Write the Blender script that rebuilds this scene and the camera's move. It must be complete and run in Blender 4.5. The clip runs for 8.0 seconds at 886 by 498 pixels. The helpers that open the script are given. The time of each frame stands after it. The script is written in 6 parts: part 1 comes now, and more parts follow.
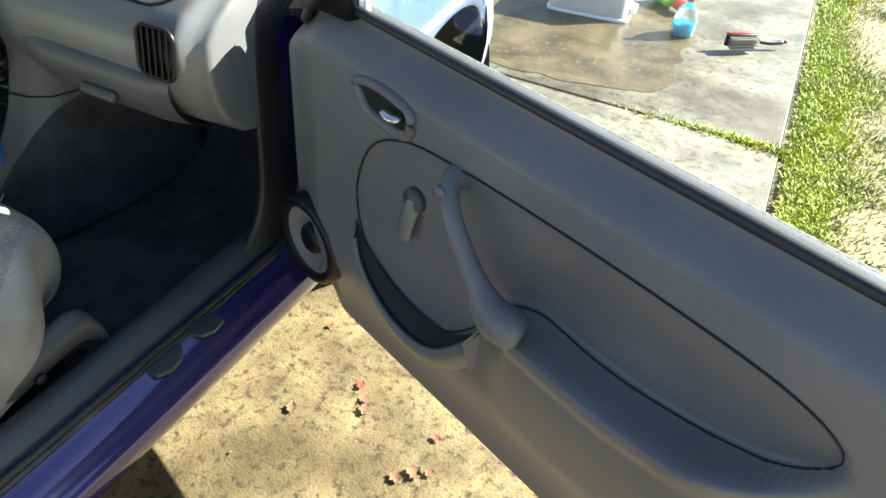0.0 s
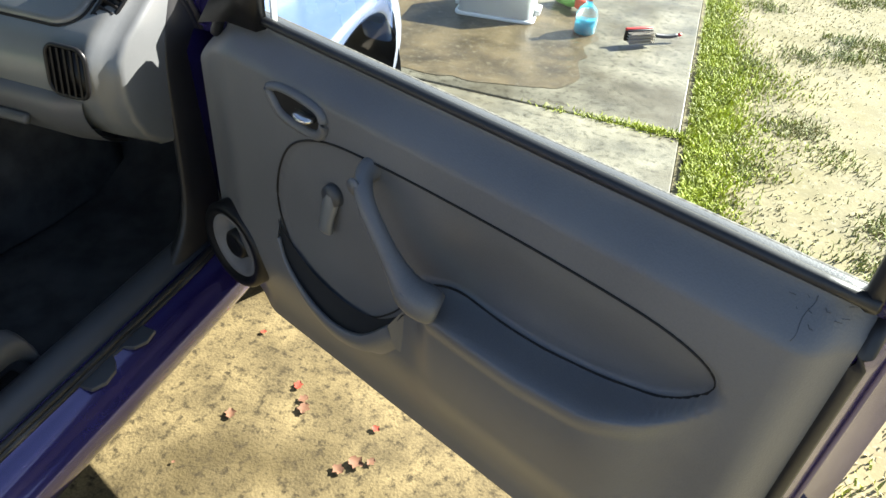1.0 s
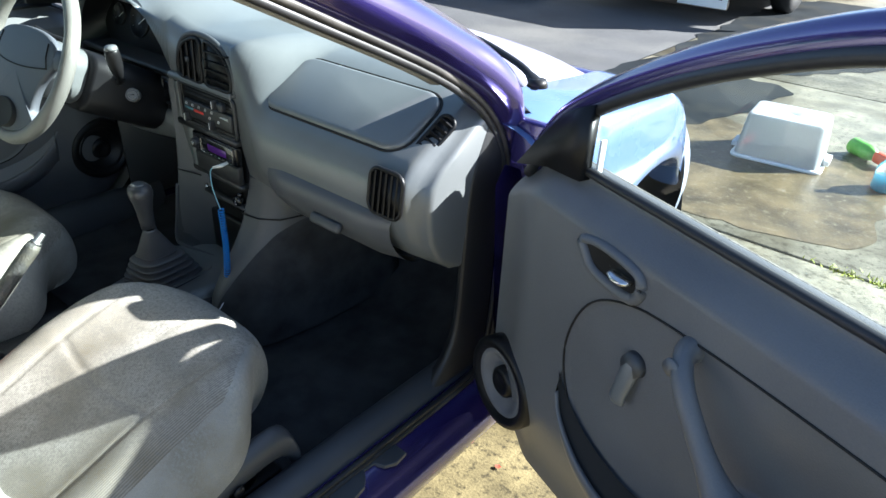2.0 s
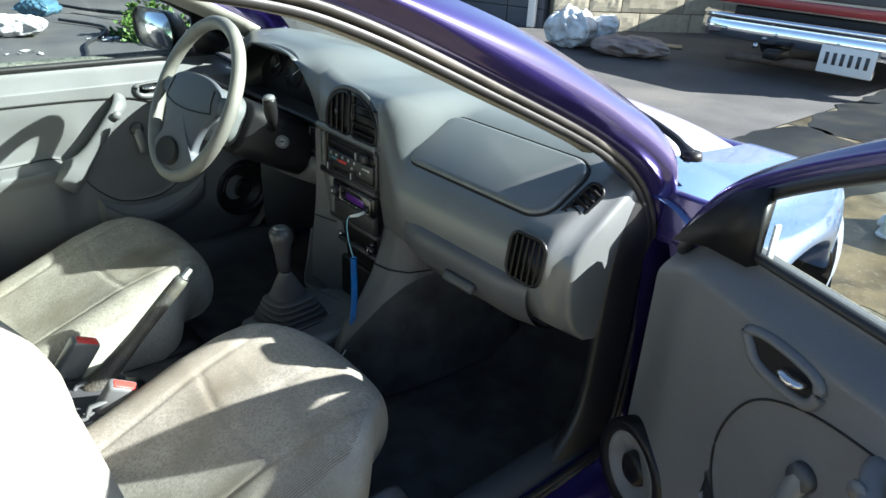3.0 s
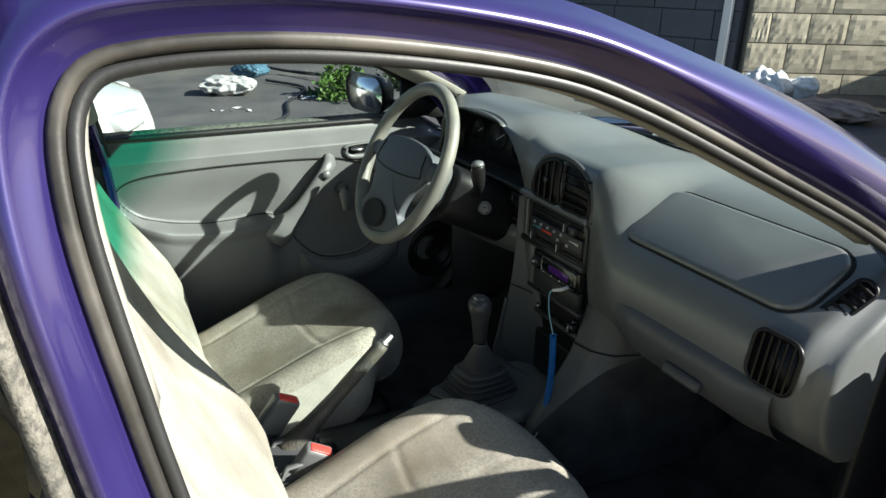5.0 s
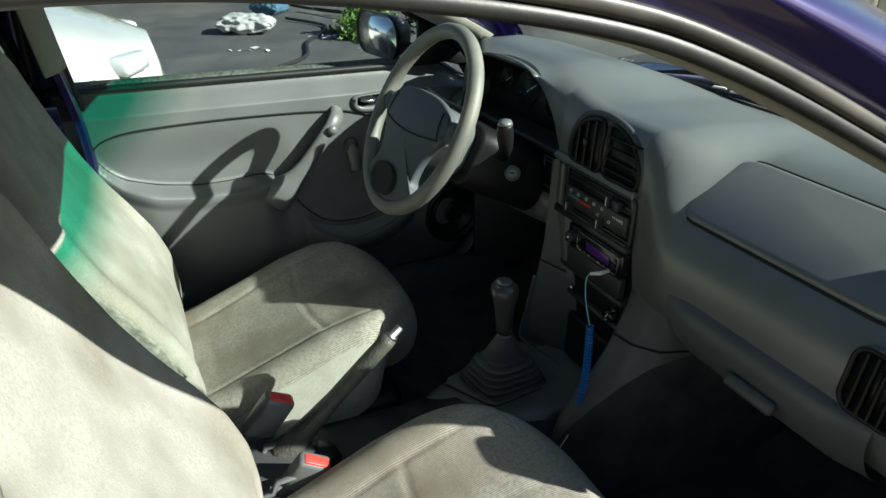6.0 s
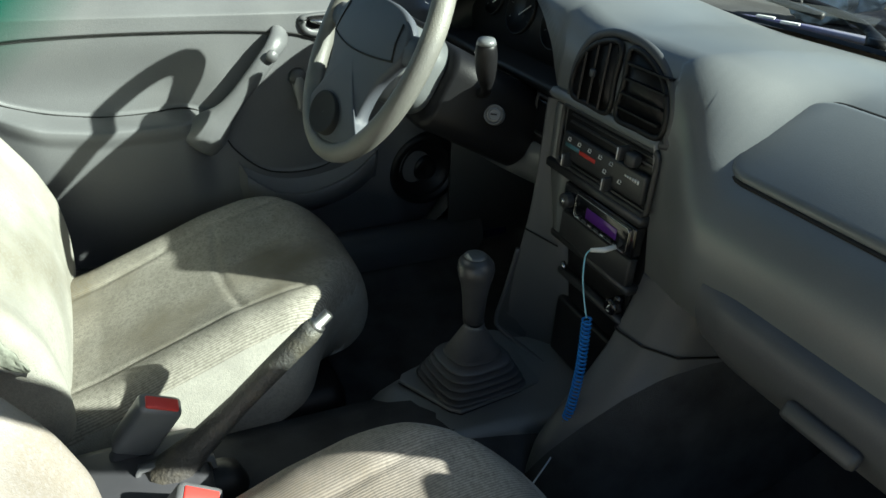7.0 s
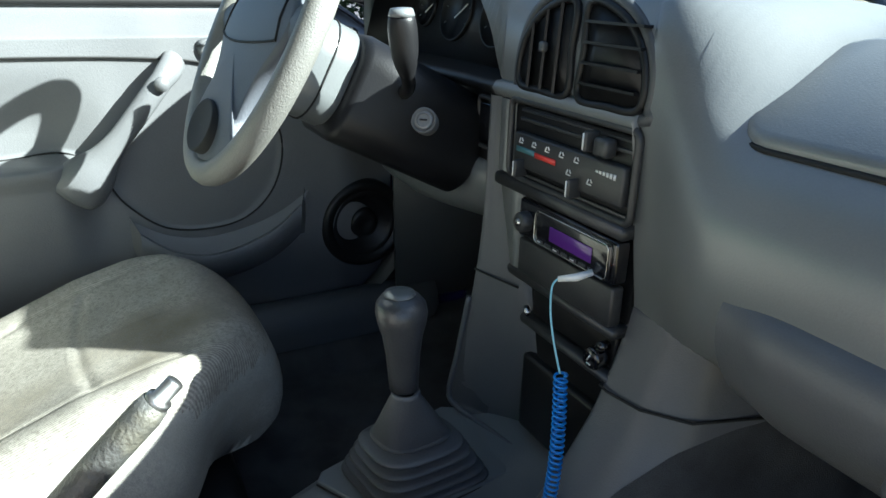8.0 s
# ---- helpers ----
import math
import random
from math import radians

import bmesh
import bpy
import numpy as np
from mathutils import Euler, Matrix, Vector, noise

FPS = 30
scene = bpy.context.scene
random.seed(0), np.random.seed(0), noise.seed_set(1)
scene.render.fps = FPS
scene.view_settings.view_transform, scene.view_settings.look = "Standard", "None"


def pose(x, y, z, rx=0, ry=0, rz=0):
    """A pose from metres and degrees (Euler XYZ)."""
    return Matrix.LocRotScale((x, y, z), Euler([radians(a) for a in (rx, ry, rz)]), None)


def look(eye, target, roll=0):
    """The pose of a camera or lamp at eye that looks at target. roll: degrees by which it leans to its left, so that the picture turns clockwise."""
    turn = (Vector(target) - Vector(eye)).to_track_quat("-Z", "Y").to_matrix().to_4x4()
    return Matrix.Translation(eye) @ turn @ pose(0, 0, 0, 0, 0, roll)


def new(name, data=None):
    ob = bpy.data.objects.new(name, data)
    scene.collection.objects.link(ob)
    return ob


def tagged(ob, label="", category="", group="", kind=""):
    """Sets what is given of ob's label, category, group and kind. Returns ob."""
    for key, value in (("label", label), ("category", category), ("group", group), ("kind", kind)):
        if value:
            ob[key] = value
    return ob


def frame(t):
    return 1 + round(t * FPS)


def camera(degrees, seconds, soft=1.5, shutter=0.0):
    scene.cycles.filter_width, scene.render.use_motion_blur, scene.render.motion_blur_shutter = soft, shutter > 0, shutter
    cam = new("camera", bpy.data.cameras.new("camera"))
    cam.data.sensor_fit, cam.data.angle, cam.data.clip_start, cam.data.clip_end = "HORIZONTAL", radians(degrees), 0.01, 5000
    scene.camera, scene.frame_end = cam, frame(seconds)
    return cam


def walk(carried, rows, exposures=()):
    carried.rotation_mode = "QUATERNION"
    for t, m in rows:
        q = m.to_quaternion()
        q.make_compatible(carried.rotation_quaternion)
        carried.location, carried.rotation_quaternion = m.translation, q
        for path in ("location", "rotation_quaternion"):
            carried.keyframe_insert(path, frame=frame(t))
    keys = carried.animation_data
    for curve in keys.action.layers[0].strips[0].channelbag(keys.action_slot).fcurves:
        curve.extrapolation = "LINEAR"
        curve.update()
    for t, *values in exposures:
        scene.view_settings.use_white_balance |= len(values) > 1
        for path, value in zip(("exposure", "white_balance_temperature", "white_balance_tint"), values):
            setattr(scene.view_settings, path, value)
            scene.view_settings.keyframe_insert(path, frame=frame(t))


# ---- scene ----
cam = camera(65.7, 8.0)
PATH = [
    (0, (1.482, -0.799, 1.32), (0.864, 0.626, 0.059), 5.4),
    (0.5, (1.527, -0.83, 1.334), (1.054, 0.662, 0.089), 5.1),
    (1, (1.531, -0.86, 1.343), (1.085, 0.653, 0.114), 5.3),
    (1.2, (1.521, -0.845, 1.345), (0.877, 0.645, 0.175), 4.0),
    (1.5, (1.455, -0.837, 1.347), (0.632, 0.622, 0.253), 3.1),
    (2, (1.377, -0.828, 1.348), (0.292, 0.526, 0.353), 2.6),
    (3.3, (1.283, -0.863, 1.359), (-0.121, 0.284, 0.513), 2.7),
    (3.5, (1.271, -0.874, 1.363), (-0.183, 0.229, 0.545), 2.4),
    (4, (1.249, -0.883, 1.371), (-0.294, 0.135, 0.607), 2.7),
    (4.5, (1.218, -0.904, 1.363), (-0.386, 0.039, 0.628), 3.7),
    (5, (1.164, -0.88, 1.352), (-0.484, -0.027, 0.605), 1.0),
    (5.2, (1.127, -0.847, 1.343), (-0.525, -0.02, 0.57), 0.7),
    (6.3, (0.894, -0.738, 1.308), (-0.697, 0.030, 0.371), 1.1),
    (6.5, (0.839, -0.71, 1.284), (-0.733, 0.091, 0.343), 1.4),
    (7, (0.732, -0.605, 1.174), (-0.827, 0.175, 0.193), 3.7),
    (7.5, (0.639, -0.497, 1.08), (-1.007, 0.213, 0.194), 0.6),
    (8, (0.582, -0.452, 0.995), (-1.06, 0.427, 0.267), 1.4),
]
EXPOSURES = [(0.0, 2.65, 6500, 10), (1.0, 2.4, 6500, 10), (2.0, 2.55, 5800, 8), (3.5, 2.1, 6200, 6), (4.5, 1.65, 6400, 6), (5.2, 1.5, 6400, 5), (6.5, 1.1, 6200, 1), (7.0, 1.65, 6200, 4), (7.5, 2.15, 6100, 6), (8.0, 2.72, 5800, 9)]
walk(cam, [(t, look(eye, target, roll)) for t, eye, target, roll in PATH], EXPOSURES)

# ---- light ----
SUN_ELEVATION, SUN_AZIMUTH = 30.8, 47.0   # azimuth from +x towards +y
world = bpy.data.worlds.new("sky")
scene.world = world
world.use_nodes = True
sky = world.node_tree.nodes.new("ShaderNodeTexSky")
sky.sky_type, sky.sun_disc = "NISHITA", False
sky.sun_elevation, sky.sun_rotation = radians(SUN_ELEVATION), radians(90 - SUN_AZIMUTH)
world.node_tree.links.new(sky.outputs[0], world.node_tree.nodes["Background"].inputs[0])
world.node_tree.nodes["Background"].inputs[1].default_value = 0.05
sun_data = bpy.data.lights.new("sun", "SUN")
sun_data.energy, sun_data.angle, sun_data.color = 5.0, radians(0.5), (1.0, 0.95, 0.86)
sun = new("sun", sun_data)
SUN_WAY = Vector((math.cos(radians(SUN_ELEVATION)) * math.cos(radians(SUN_AZIMUTH)),
                  math.cos(radians(SUN_ELEVATION)) * math.sin(radians(SUN_AZIMUTH)), math.sin(radians(SUN_ELEVATION))))
sun.matrix_world = look(SUN_WAY * 20, (0, 0, 0))

# ---- materials ----
def surface(name, color, rough=0.6, vary=0.12, scale=6.0, grain=0.0, grain_scale=400.0, metal=0.0, coat=0.0,
            stain=None, stain_scale=2.0, stain_amount=0.0, spec=0.5, island=0.0,
            speck=None, speck_scale=120.0, speck_cut=(0.55, 0.68), ribs=0.0):
    """A procedural surface: base colour varied at two scales, a stain, and fine relief."""
    m = bpy.data.materials.new(name)
    m.use_nodes = True
    nt = m.node_tree
    n, l = nt.nodes, nt.links
    b = n["Principled BSDF"]
    tc = n.new("ShaderNodeTexCoord")
    big = n.new("ShaderNodeTexNoise")
    big.inputs["Scale"].default_value, big.inputs["Detail"].default_value = scale, 6
    l.new(tc.outputs["Object"], big.inputs["Vector"])
    fine = n.new("ShaderNodeTexNoise")
    fine.inputs["Scale"].default_value, fine.inputs["Detail"].default_value = grain_scale, 3
    l.new(tc.outputs["Object"], fine.inputs["Vector"])
    both = n.new("ShaderNodeMath")
    both.operation = "MULTIPLY_ADD"
    l.new(fine.outputs[0], both.inputs[0])
    both.inputs[1].default_value = 0.4
    l.new(big.outputs[0], both.inputs[2])
    ramp = n.new("ShaderNodeMapRange")
    ramp.inputs["From Min"].default_value, ramp.inputs["From Max"].default_value = 0.4, 1.0
    ramp.inputs["To Min"].default_value, ramp.inputs["To Max"].default_value = 1 - vary, 1 + vary
    l.new(both.outputs[0], ramp.inputs[0])
    mul = n.new("ShaderNodeVectorMath")
    mul.operation = "SCALE"
    mul.inputs[0].default_value = color
    l.new(ramp.outputs[0], mul.inputs["Scale"])
    last = mul.outputs[0]
    if stain is not None:
        sn = n.new("ShaderNodeTexNoise")
        sn.inputs["Scale"].default_value, sn.inputs["Detail"].default_value = stain_scale, 8
        l.new(tc.outputs["Object"], sn.inputs["Vector"])
        cut = n.new("ShaderNodeMapRange")
        cut.inputs["From Min"].default_value, cut.inputs["From Max"].default_value = 0.48, 0.66
        cut.inputs["To Max"].default_value = stain_amount
        l.new(sn.outputs[0], cut.inputs[0])
        mix = n.new("ShaderNodeMix")
        mix.data_type = "RGBA"
        l.new(cut.outputs[0], mix.inputs["Factor"])
        l.new(last, mix.inputs["A"])
        mix.inputs["B"].default_value = (*stain, 1)
        last = mix.outputs["Result"]
    if speck is not None:
        sp = n.new("ShaderNodeTexNoise")
        sp.inputs["Scale"].default_value, sp.inputs["Detail"].default_value, sp.inputs["Roughness"].default_value = speck_scale, 6, 0.72
        l.new(tc.outputs["Object"], sp.inputs["Vector"])
        cut2 = n.new("ShaderNodeMapRange")
        cut2.inputs["From Min"].default_value, cut2.inputs["From Max"].default_value = speck_cut
        l.new(sp.outputs[0], cut2.inputs[0])
        mix2 = n.new("ShaderNodeMix")
        mix2.data_type = "RGBA"
        l.new(cut2.outputs[0], mix2.inputs["Factor"])
        l.new(last, mix2.inputs["A"])
        mix2.inputs["B"].default_value = (*speck, 1)
        last = mix2.outputs["Result"]
    height = fine.outputs[0]
    if ribs:
        wave = n.new("ShaderNodeTexWave")
        wave.inputs["Scale"].default_value, wave.inputs["Distortion"].default_value, wave.inputs["Detail"].default_value = ribs, 0.6, 1
        l.new(tc.outputs["Object"], wave.inputs["Vector"])
        dim = n.new("ShaderNodeMapRange")
        dim.inputs["To Min"].default_value, dim.inputs["To Max"].default_value = 0.72, 1.12
        l.new(wave.outputs[1], dim.inputs[0])
        m3 = n.new("ShaderNodeVectorMath")
        m3.operation = "SCALE"
        l.new(last, m3.inputs[0])
        l.new(dim.outputs[0], m3.inputs["Scale"])
        last = m3.outputs[0]
        add = n.new("ShaderNodeMath")
        l.new(wave.outputs[1], add.inputs[0])
        l.new(fine.outputs[0], add.inputs[1])
        height = add.outputs[0]
    if island:
        info = n.new("ShaderNodeObjectInfo")
        r2 = n.new("ShaderNodeMapRange")
        r2.inputs["To Min"].default_value, r2.inputs["To Max"].default_value = 1 - island, 1 + island
        l.new(info.outputs["Random"], r2.inputs[0])
        m2 = n.new("ShaderNodeVectorMath")
        m2.operation = "SCALE"
        l.new(last, m2.inputs[0])
        l.new(r2.outputs[0], m2.inputs["Scale"])
        last = m2.outputs[0]
    l.new(last, b.inputs["Base Color"])
    rr = n.new("ShaderNodeMapRange")
    rr.inputs["To Min"].default_value, rr.inputs["To Max"].default_value = max(0.02, rough - 0.1), min(1, rough + 0.1)
    l.new(big.outputs[0], rr.inputs[0])
    l.new(rr.outputs[0], b.inputs["Roughness"])
    b.inputs["Metallic"].default_value = metal
    b.inputs["Coat Weight"].default_value = coat
    b.inputs["Coat Roughness"].default_value = 0.06
    b.inputs["Specular IOR Level"].default_value = spec
    if grain:
        bump = n.new("ShaderNodeBump")
        bump.inputs["Strength"].default_value, bump.inputs["Distance"].default_value = grain, 0.002
        l.new(height, bump.inputs["Height"])
        l.new(bump.outputs[0], b.inputs["Normal"])
    return m


def glass(name, tint=(1, 1, 1), band=None):
    """Clear automotive glass: a thin clear sheet with a mirror-like gloss; band: (height, colour) of a tinted strip along the top."""
    m = bpy.data.materials.new(name)
    m.use_nodes = True
    n, l = m.node_tree.nodes, m.node_tree.links
    n.remove(n["Principled BSDF"])
    clear, gloss, mix, fr = (n.new("ShaderNodeBsdfTransparent"), n.new("ShaderNodeBsdfGlossy"), n.new("ShaderNodeMixShader"), n.new("ShaderNodeLayerWeight"))
    clear.inputs[0].default_value = (*tint, 1)
    gloss.inputs["Roughness"].default_value = 0.02
    fr.inputs[0].default_value = 0.5
    power, gain = n.new("ShaderNodeMath"), n.new("ShaderNodeMath")
    power.operation, gain.operation = "POWER", "MULTIPLY_ADD"
    l.new(fr.outputs["Facing"], power.inputs[0])
    power.inputs[1].default_value = 5.0
    l.new(power.outputs[0], gain.inputs[0])
    gain.inputs[1].default_value, gain.inputs[2].default_value = 0.9, 0.05
    if band:
        geo, sep, cut, mixc = (n.new("ShaderNodeNewGeometry"), n.new("ShaderNodeSeparateXYZ"), n.new("ShaderNodeMapRange"), n.new("ShaderNodeMix"))
        l.new(geo.outputs["Position"], sep.inputs[0])
        l.new(sep.outputs["Z"], cut.inputs[0])
        cut.inputs["From Min"].default_value, cut.inputs["From Max"].default_value = band[0], band[0] + 0.035
        mixc.data_type = "RGBA"
        l.new(cut.outputs[0], mixc.inputs["Factor"])
        mixc.inputs["A"].default_value, mixc.inputs["B"].default_value = (*tint, 1), (*band[1], 1)
        l.new(mixc.outputs["Result"], clear.inputs[0])
    l.new(gain.outputs[0], mix.inputs[0])
    l.new(clear.outputs[0], mix.inputs[1])
    l.new(gloss.outputs[0], mix.inputs[2])
    l.new(mix.outputs[0], n["Material Output"].inputs[0])
    return m


PAINT = surface("violet_blue_paint", (0.034, 0.024, 0.135), 0.24, 0.12, 3, metal=0.45, coat=1.0, spec=0.8, stain=(0.050, 0.036, 0.20), stain_amount=0.35, stain_scale=5, speck=(0.30, 0.29, 0.34), speck_scale=70, speck_cut=(0.70, 0.74))
PAINT.node_tree.nodes["Principled BSDF"].inputs["Coat Roughness"].default_value = 0.09
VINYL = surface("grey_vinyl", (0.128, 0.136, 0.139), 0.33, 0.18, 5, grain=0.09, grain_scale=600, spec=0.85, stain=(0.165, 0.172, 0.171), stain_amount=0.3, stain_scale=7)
# same grey vinyl, darkened to carry the shade on the low parts
VINYL_SHADE = surface("shaded_grey_vinyl", (0.080, 0.083, 0.090), 0.42, 0.15, 5, grain=0.2, grain_scale=600, stain=(0.12, 0.123, 0.128), stain_amount=0.3, stain_scale=8)
VINYL_DARK = surface("dark_grey_vinyl", (0.052, 0.055, 0.060), 0.45, 0.12, 5, grain=0.12, grain_scale=600, stain=(0.07, 0.072, 0.073), stain_amount=0.3, stain_scale=9)
DOOR_VINYL = surface("door_card_vinyl", (0.124, 0.127, 0.133), 0.44, 0.18, 4, grain=0.22, grain_scale=420, stain=(0.155, 0.157, 0.155), stain_amount=0.3, stain_scale=6, spec=0.5)
RUBBER = surface("black_rubber", (0.02, 0.02, 0.021), 0.46, 0.3, 9, grain=0.08, grain_scale=250)
BLACK = surface("black_plastic", (0.008, 0.008, 0.009), 0.42, 0.2, 8, grain=0.1, spec=0.3)
CARPET = surface("black_carpet", (0.056, 0.057, 0.060), 0.95, 0.5, 14, grain=0.9, grain_scale=900, spec=0.1, stain=(0.066, 0.066, 0.065), stain_amount=0.4, stain_scale=7)
FABRIC = surface("grey_seat_fabric", (0.325, 0.305, 0.268), 0.92, 0.25, 14, grain=0.25, grain_scale=600, spec=0.15, stain=(0.14, 0.115, 0.072), stain_amount=0.75, stain_scale=4.5, ribs=95, speck=(0.20, 0.188, 0.162), speck_scale=170, speck_cut=(0.44, 0.68))
PLAIN = surface("grey_side_fabric", (0.33, 0.32, 0.288), 0.9, 0.25, 14, grain=0.5, grain_scale=500, spec=0.15, stain=(0.17, 0.15, 0.105), stain_amount=0.6, stain_scale=5, speck=(0.27, 0.265, 0.245), speck_scale=190, speck_cut=(0.46, 0.68))
LINER = surface("pale_pillar_trim", (0.26, 0.25, 0.225), 0.8, 0.08, 8, grain=0.3)
WING_PAINT = surface("light_blue_wing_paint", (0.08, 0.14, 0.30), 0.25, 0.15, 4, coat=1.0, stain=(0.12, 0.17, 0.32), stain_amount=0.5, stain_scale=3)
CONE = surface("speaker_paper", (0.15, 0.15, 0.158), 0.7, 0.15, 30, grain=0.4)
SEAM_SHADE = surface("dark_seam_and_shade", (0.008, 0.008, 0.008), 0.8, 0.1)
METAL = surface("bright_metal", (0.6, 0.6, 0.6), 0.25, 0.1, 20, metal=1.0)
WHITE = surface("white_plastic", (0.75, 0.75, 0.73), 0.45, 0.05, 10)
RED = surface("red_plastic", (0.6, 0.05, 0.04), 0.4, 0.1, 20)
BLUE_CORD = surface("blue_cord", (0.02, 0.2, 0.6), 0.3, 0.1, 30)
CONCRETE = surface("old_concrete", (0.140, 0.112, 0.055), 0.9, 0.7, 9.0, grain=1.0, grain_scale=150, stain=(0.070, 0.055, 0.024), stain_amount=0.85, stain_scale=3.5, spec=0.2, speck=(0.036, 0.029, 0.015), speck_scale=42, speck_cut=(0.50, 0.64))
WET = surface("damp_concrete", (0.175, 0.158, 0.112), 0.42, 0.7, 5.0, spec=0.4, grain=0.6, grain_scale=140, stain=(0.060, 0.046, 0.020), stain_amount=0.9, stain_scale=2.0, speck=(0.045, 0.036, 0.018), speck_scale=26, speck_cut=(0.50, 0.66))
WET_SHADOW = surface("wet_concrete_in_shadow", (0.020, 0.023, 0.026), 0.6, 0.5, 1.6, spec=0.05, grain=0.15, grain_scale=120, stain=(0.045, 0.043, 0.036), stain_amount=0.5, stain_scale=3)
BROWN_WET = surface("brown_damp_concrete", (0.110, 0.082, 0.042), 0.36, 0.6, 6.0, spec=0.4, grain=0.5, grain_scale=140, stain=(0.050, 0.036, 0.016), stain_amount=0.8, stain_scale=4, speck=(0.20, 0.17, 0.11), speck_scale=30, speck_cut=(0.54, 0.70))
ASPHALT = surface("asphalt", (0.06, 0.06, 0.062), 0.8, 0.3, 2, grain=0.8, grain_scale=200, stain=(0.12, 0.115, 0.105), stain_amount=0.7, stain_scale=0.8, speck=(0.025, 0.025, 0.028), speck_scale=60)
SOIL = surface("dry_lawn_soil", (0.22, 0.185, 0.10), 0.95, 0.4, 5, grain=0.5, grain_scale=90, stain=(0.15, 0.125, 0.05), stain_amount=0.7, stain_scale=3.5, speck=(0.29, 0.265, 0.18), speck_scale=40)
# dark tint added to rear and quarter panes to cut light in the cabin
LIGHT_CUT_GLASS = glass("light_cutting_rear_glass", (0.10, 0.11, 0.11))
BONNET_PAINT = surface("pale_patchy_paint", (0.40, 0.39, 0.50), 0.35, 0.2, 5, coat=0.6, stain=(0.09, 0.07, 0.27), stain_amount=0.95, stain_scale=2.2)
DIRTY = surface("dirty_belt_moulding", (0.15, 0.14, 0.12), 0.85, 0.4, 20, grain=0.8, grain_scale=200, speck=(0.07, 0.066, 0.06), speck_scale=120, speck_cut=(0.45, 0.6))
DUSTY = surface("dusty_rubber_flange", (0.026, 0.024, 0.022), 0.42, 0.3, 12, grain=0.06, grain_scale=250, stain=(0.15, 0.135, 0.12), stain_amount=0.6, stain_scale=7)
GLASS = glass("clear_glass", (0.79, 0.87, 0.87))
WINDSHIELD = glass("windshield_glass", (0.90, 0.98, 0.93), (1.256, (0.01, 0.42, 0.25)))

# ---- mesh helpers ----
def link(name, bm, material, parent=None, label="", smooth=True, mods=()):
    me = bpy.data.meshes.new(name)
    bm.normal_update()
    bm.to_mesh(me)
    bm.free()
    me.materials.append(material)
    if smooth:
        me.shade_smooth()
    ob = new(name, me)
    if parent:
        ob.parent = parent
    if label:
        ob["label"] = label
    for kind, values in mods:
        md = ob.modifiers.new(kind.lower(), kind)
        for k, v in values:
            if k == "levels":
                md.levels = md.render_levels = v
            elif k == "thickness":
                md.thickness, md.offset = v, -1
            elif k == "width":
                md.width, md.segments, md.limit_method = v, 3, "ANGLE"
    return ob


def part(name, bm, material, parent, label="", smooth=True, mods=()):
    return link(name, bm, material, parent, label, smooth, mods)


def empty(name, label, category, at=(0, 0, 0), group="", kind=""):
    ob = new(name)
    ob.location = at
    return tagged(ob, label, category, group, kind)


SOLID = lambda d: ("SOLIDIFY", (("thickness", d),))
SUBD = lambda k=2: ("SUBSURF", (("levels", k),))
BEVEL = lambda w: ("BEVEL", (("width", w),))


def loft(rows, around=False, closed=False, caps=False):
    """A skin over rows of points; around: each row is a ring; closed: the last row joins the first."""
    bm = bmesh.new()
    vs = [[bm.verts.new(p) for p in row] for row in rows]
    m = len(vs[0])
    for i in range(len(vs) - (0 if closed else 1)):
        a, b = vs[i], vs[(i + 1) % len(vs)]
        for j in range(m if around else m - 1):
            bm.faces.new((a[j], a[(j + 1) % m], b[(j + 1) % m], b[j]))
    if caps:
        bm.faces.new(vs[0])
        bm.faces.new(vs[-1][::-1])
    bmesh.ops.recalc_face_normals(bm, faces=bm.faces)
    return bm


def spline(points, n, closed=False):
    """n points along a smooth curve through a few."""
    p = [Vector(v) for v in points]
    k = len(p)
    out = []
    spans = k if closed else k - 1
    for i in range(n):
        u = i * spans / (n if closed else n - 1)
        s = min(int(u), spans - 1)
        f = u - s
        get = (lambda q: p[q % k]) if closed else (lambda q: p[max(0, min(k - 1, q))])
        a, b, c, d = get(s - 1), get(s), get(s + 1), get(s + 2)
        out.append(0.5 * (2 * b + (c - a) * f + (2 * a - 5 * b + 4 * c - d) * f * f + (3 * b - a - 3 * c + d) * f ** 3))
    return out


def tube(points, radius, sides=10, closed=False, flat=1.0, up=(0, 0, 1), caps=True):
    """A tube along points; radius: a number or one for each point; flat: the ratio of its second axis."""
    pts = [Vector(p) for p in points]
    n = len(pts)
    rows = []
    for i, p in enumerate(pts):
        t = (pts[(i + 1) % n] - pts[i - 1]) if closed else pts[min(n - 1, i + 1)] - pts[max(0, i - 1)]
        t.normalize()
        side = t.cross(Vector(up))
        if side.length < 1e-3:
            side = t.cross(Vector((1, 0, 0)))
        side.normalize()
        above = side.cross(t)
        r = radius[i] if hasattr(radius, "__len__") else radius
        rows.append([p + r * (math.cos(a) * side + flat * math.sin(a) * above) for a in (2 * math.pi * j / sides for j in range(sides))])
    return loft(rows, True, closed, caps and not closed)


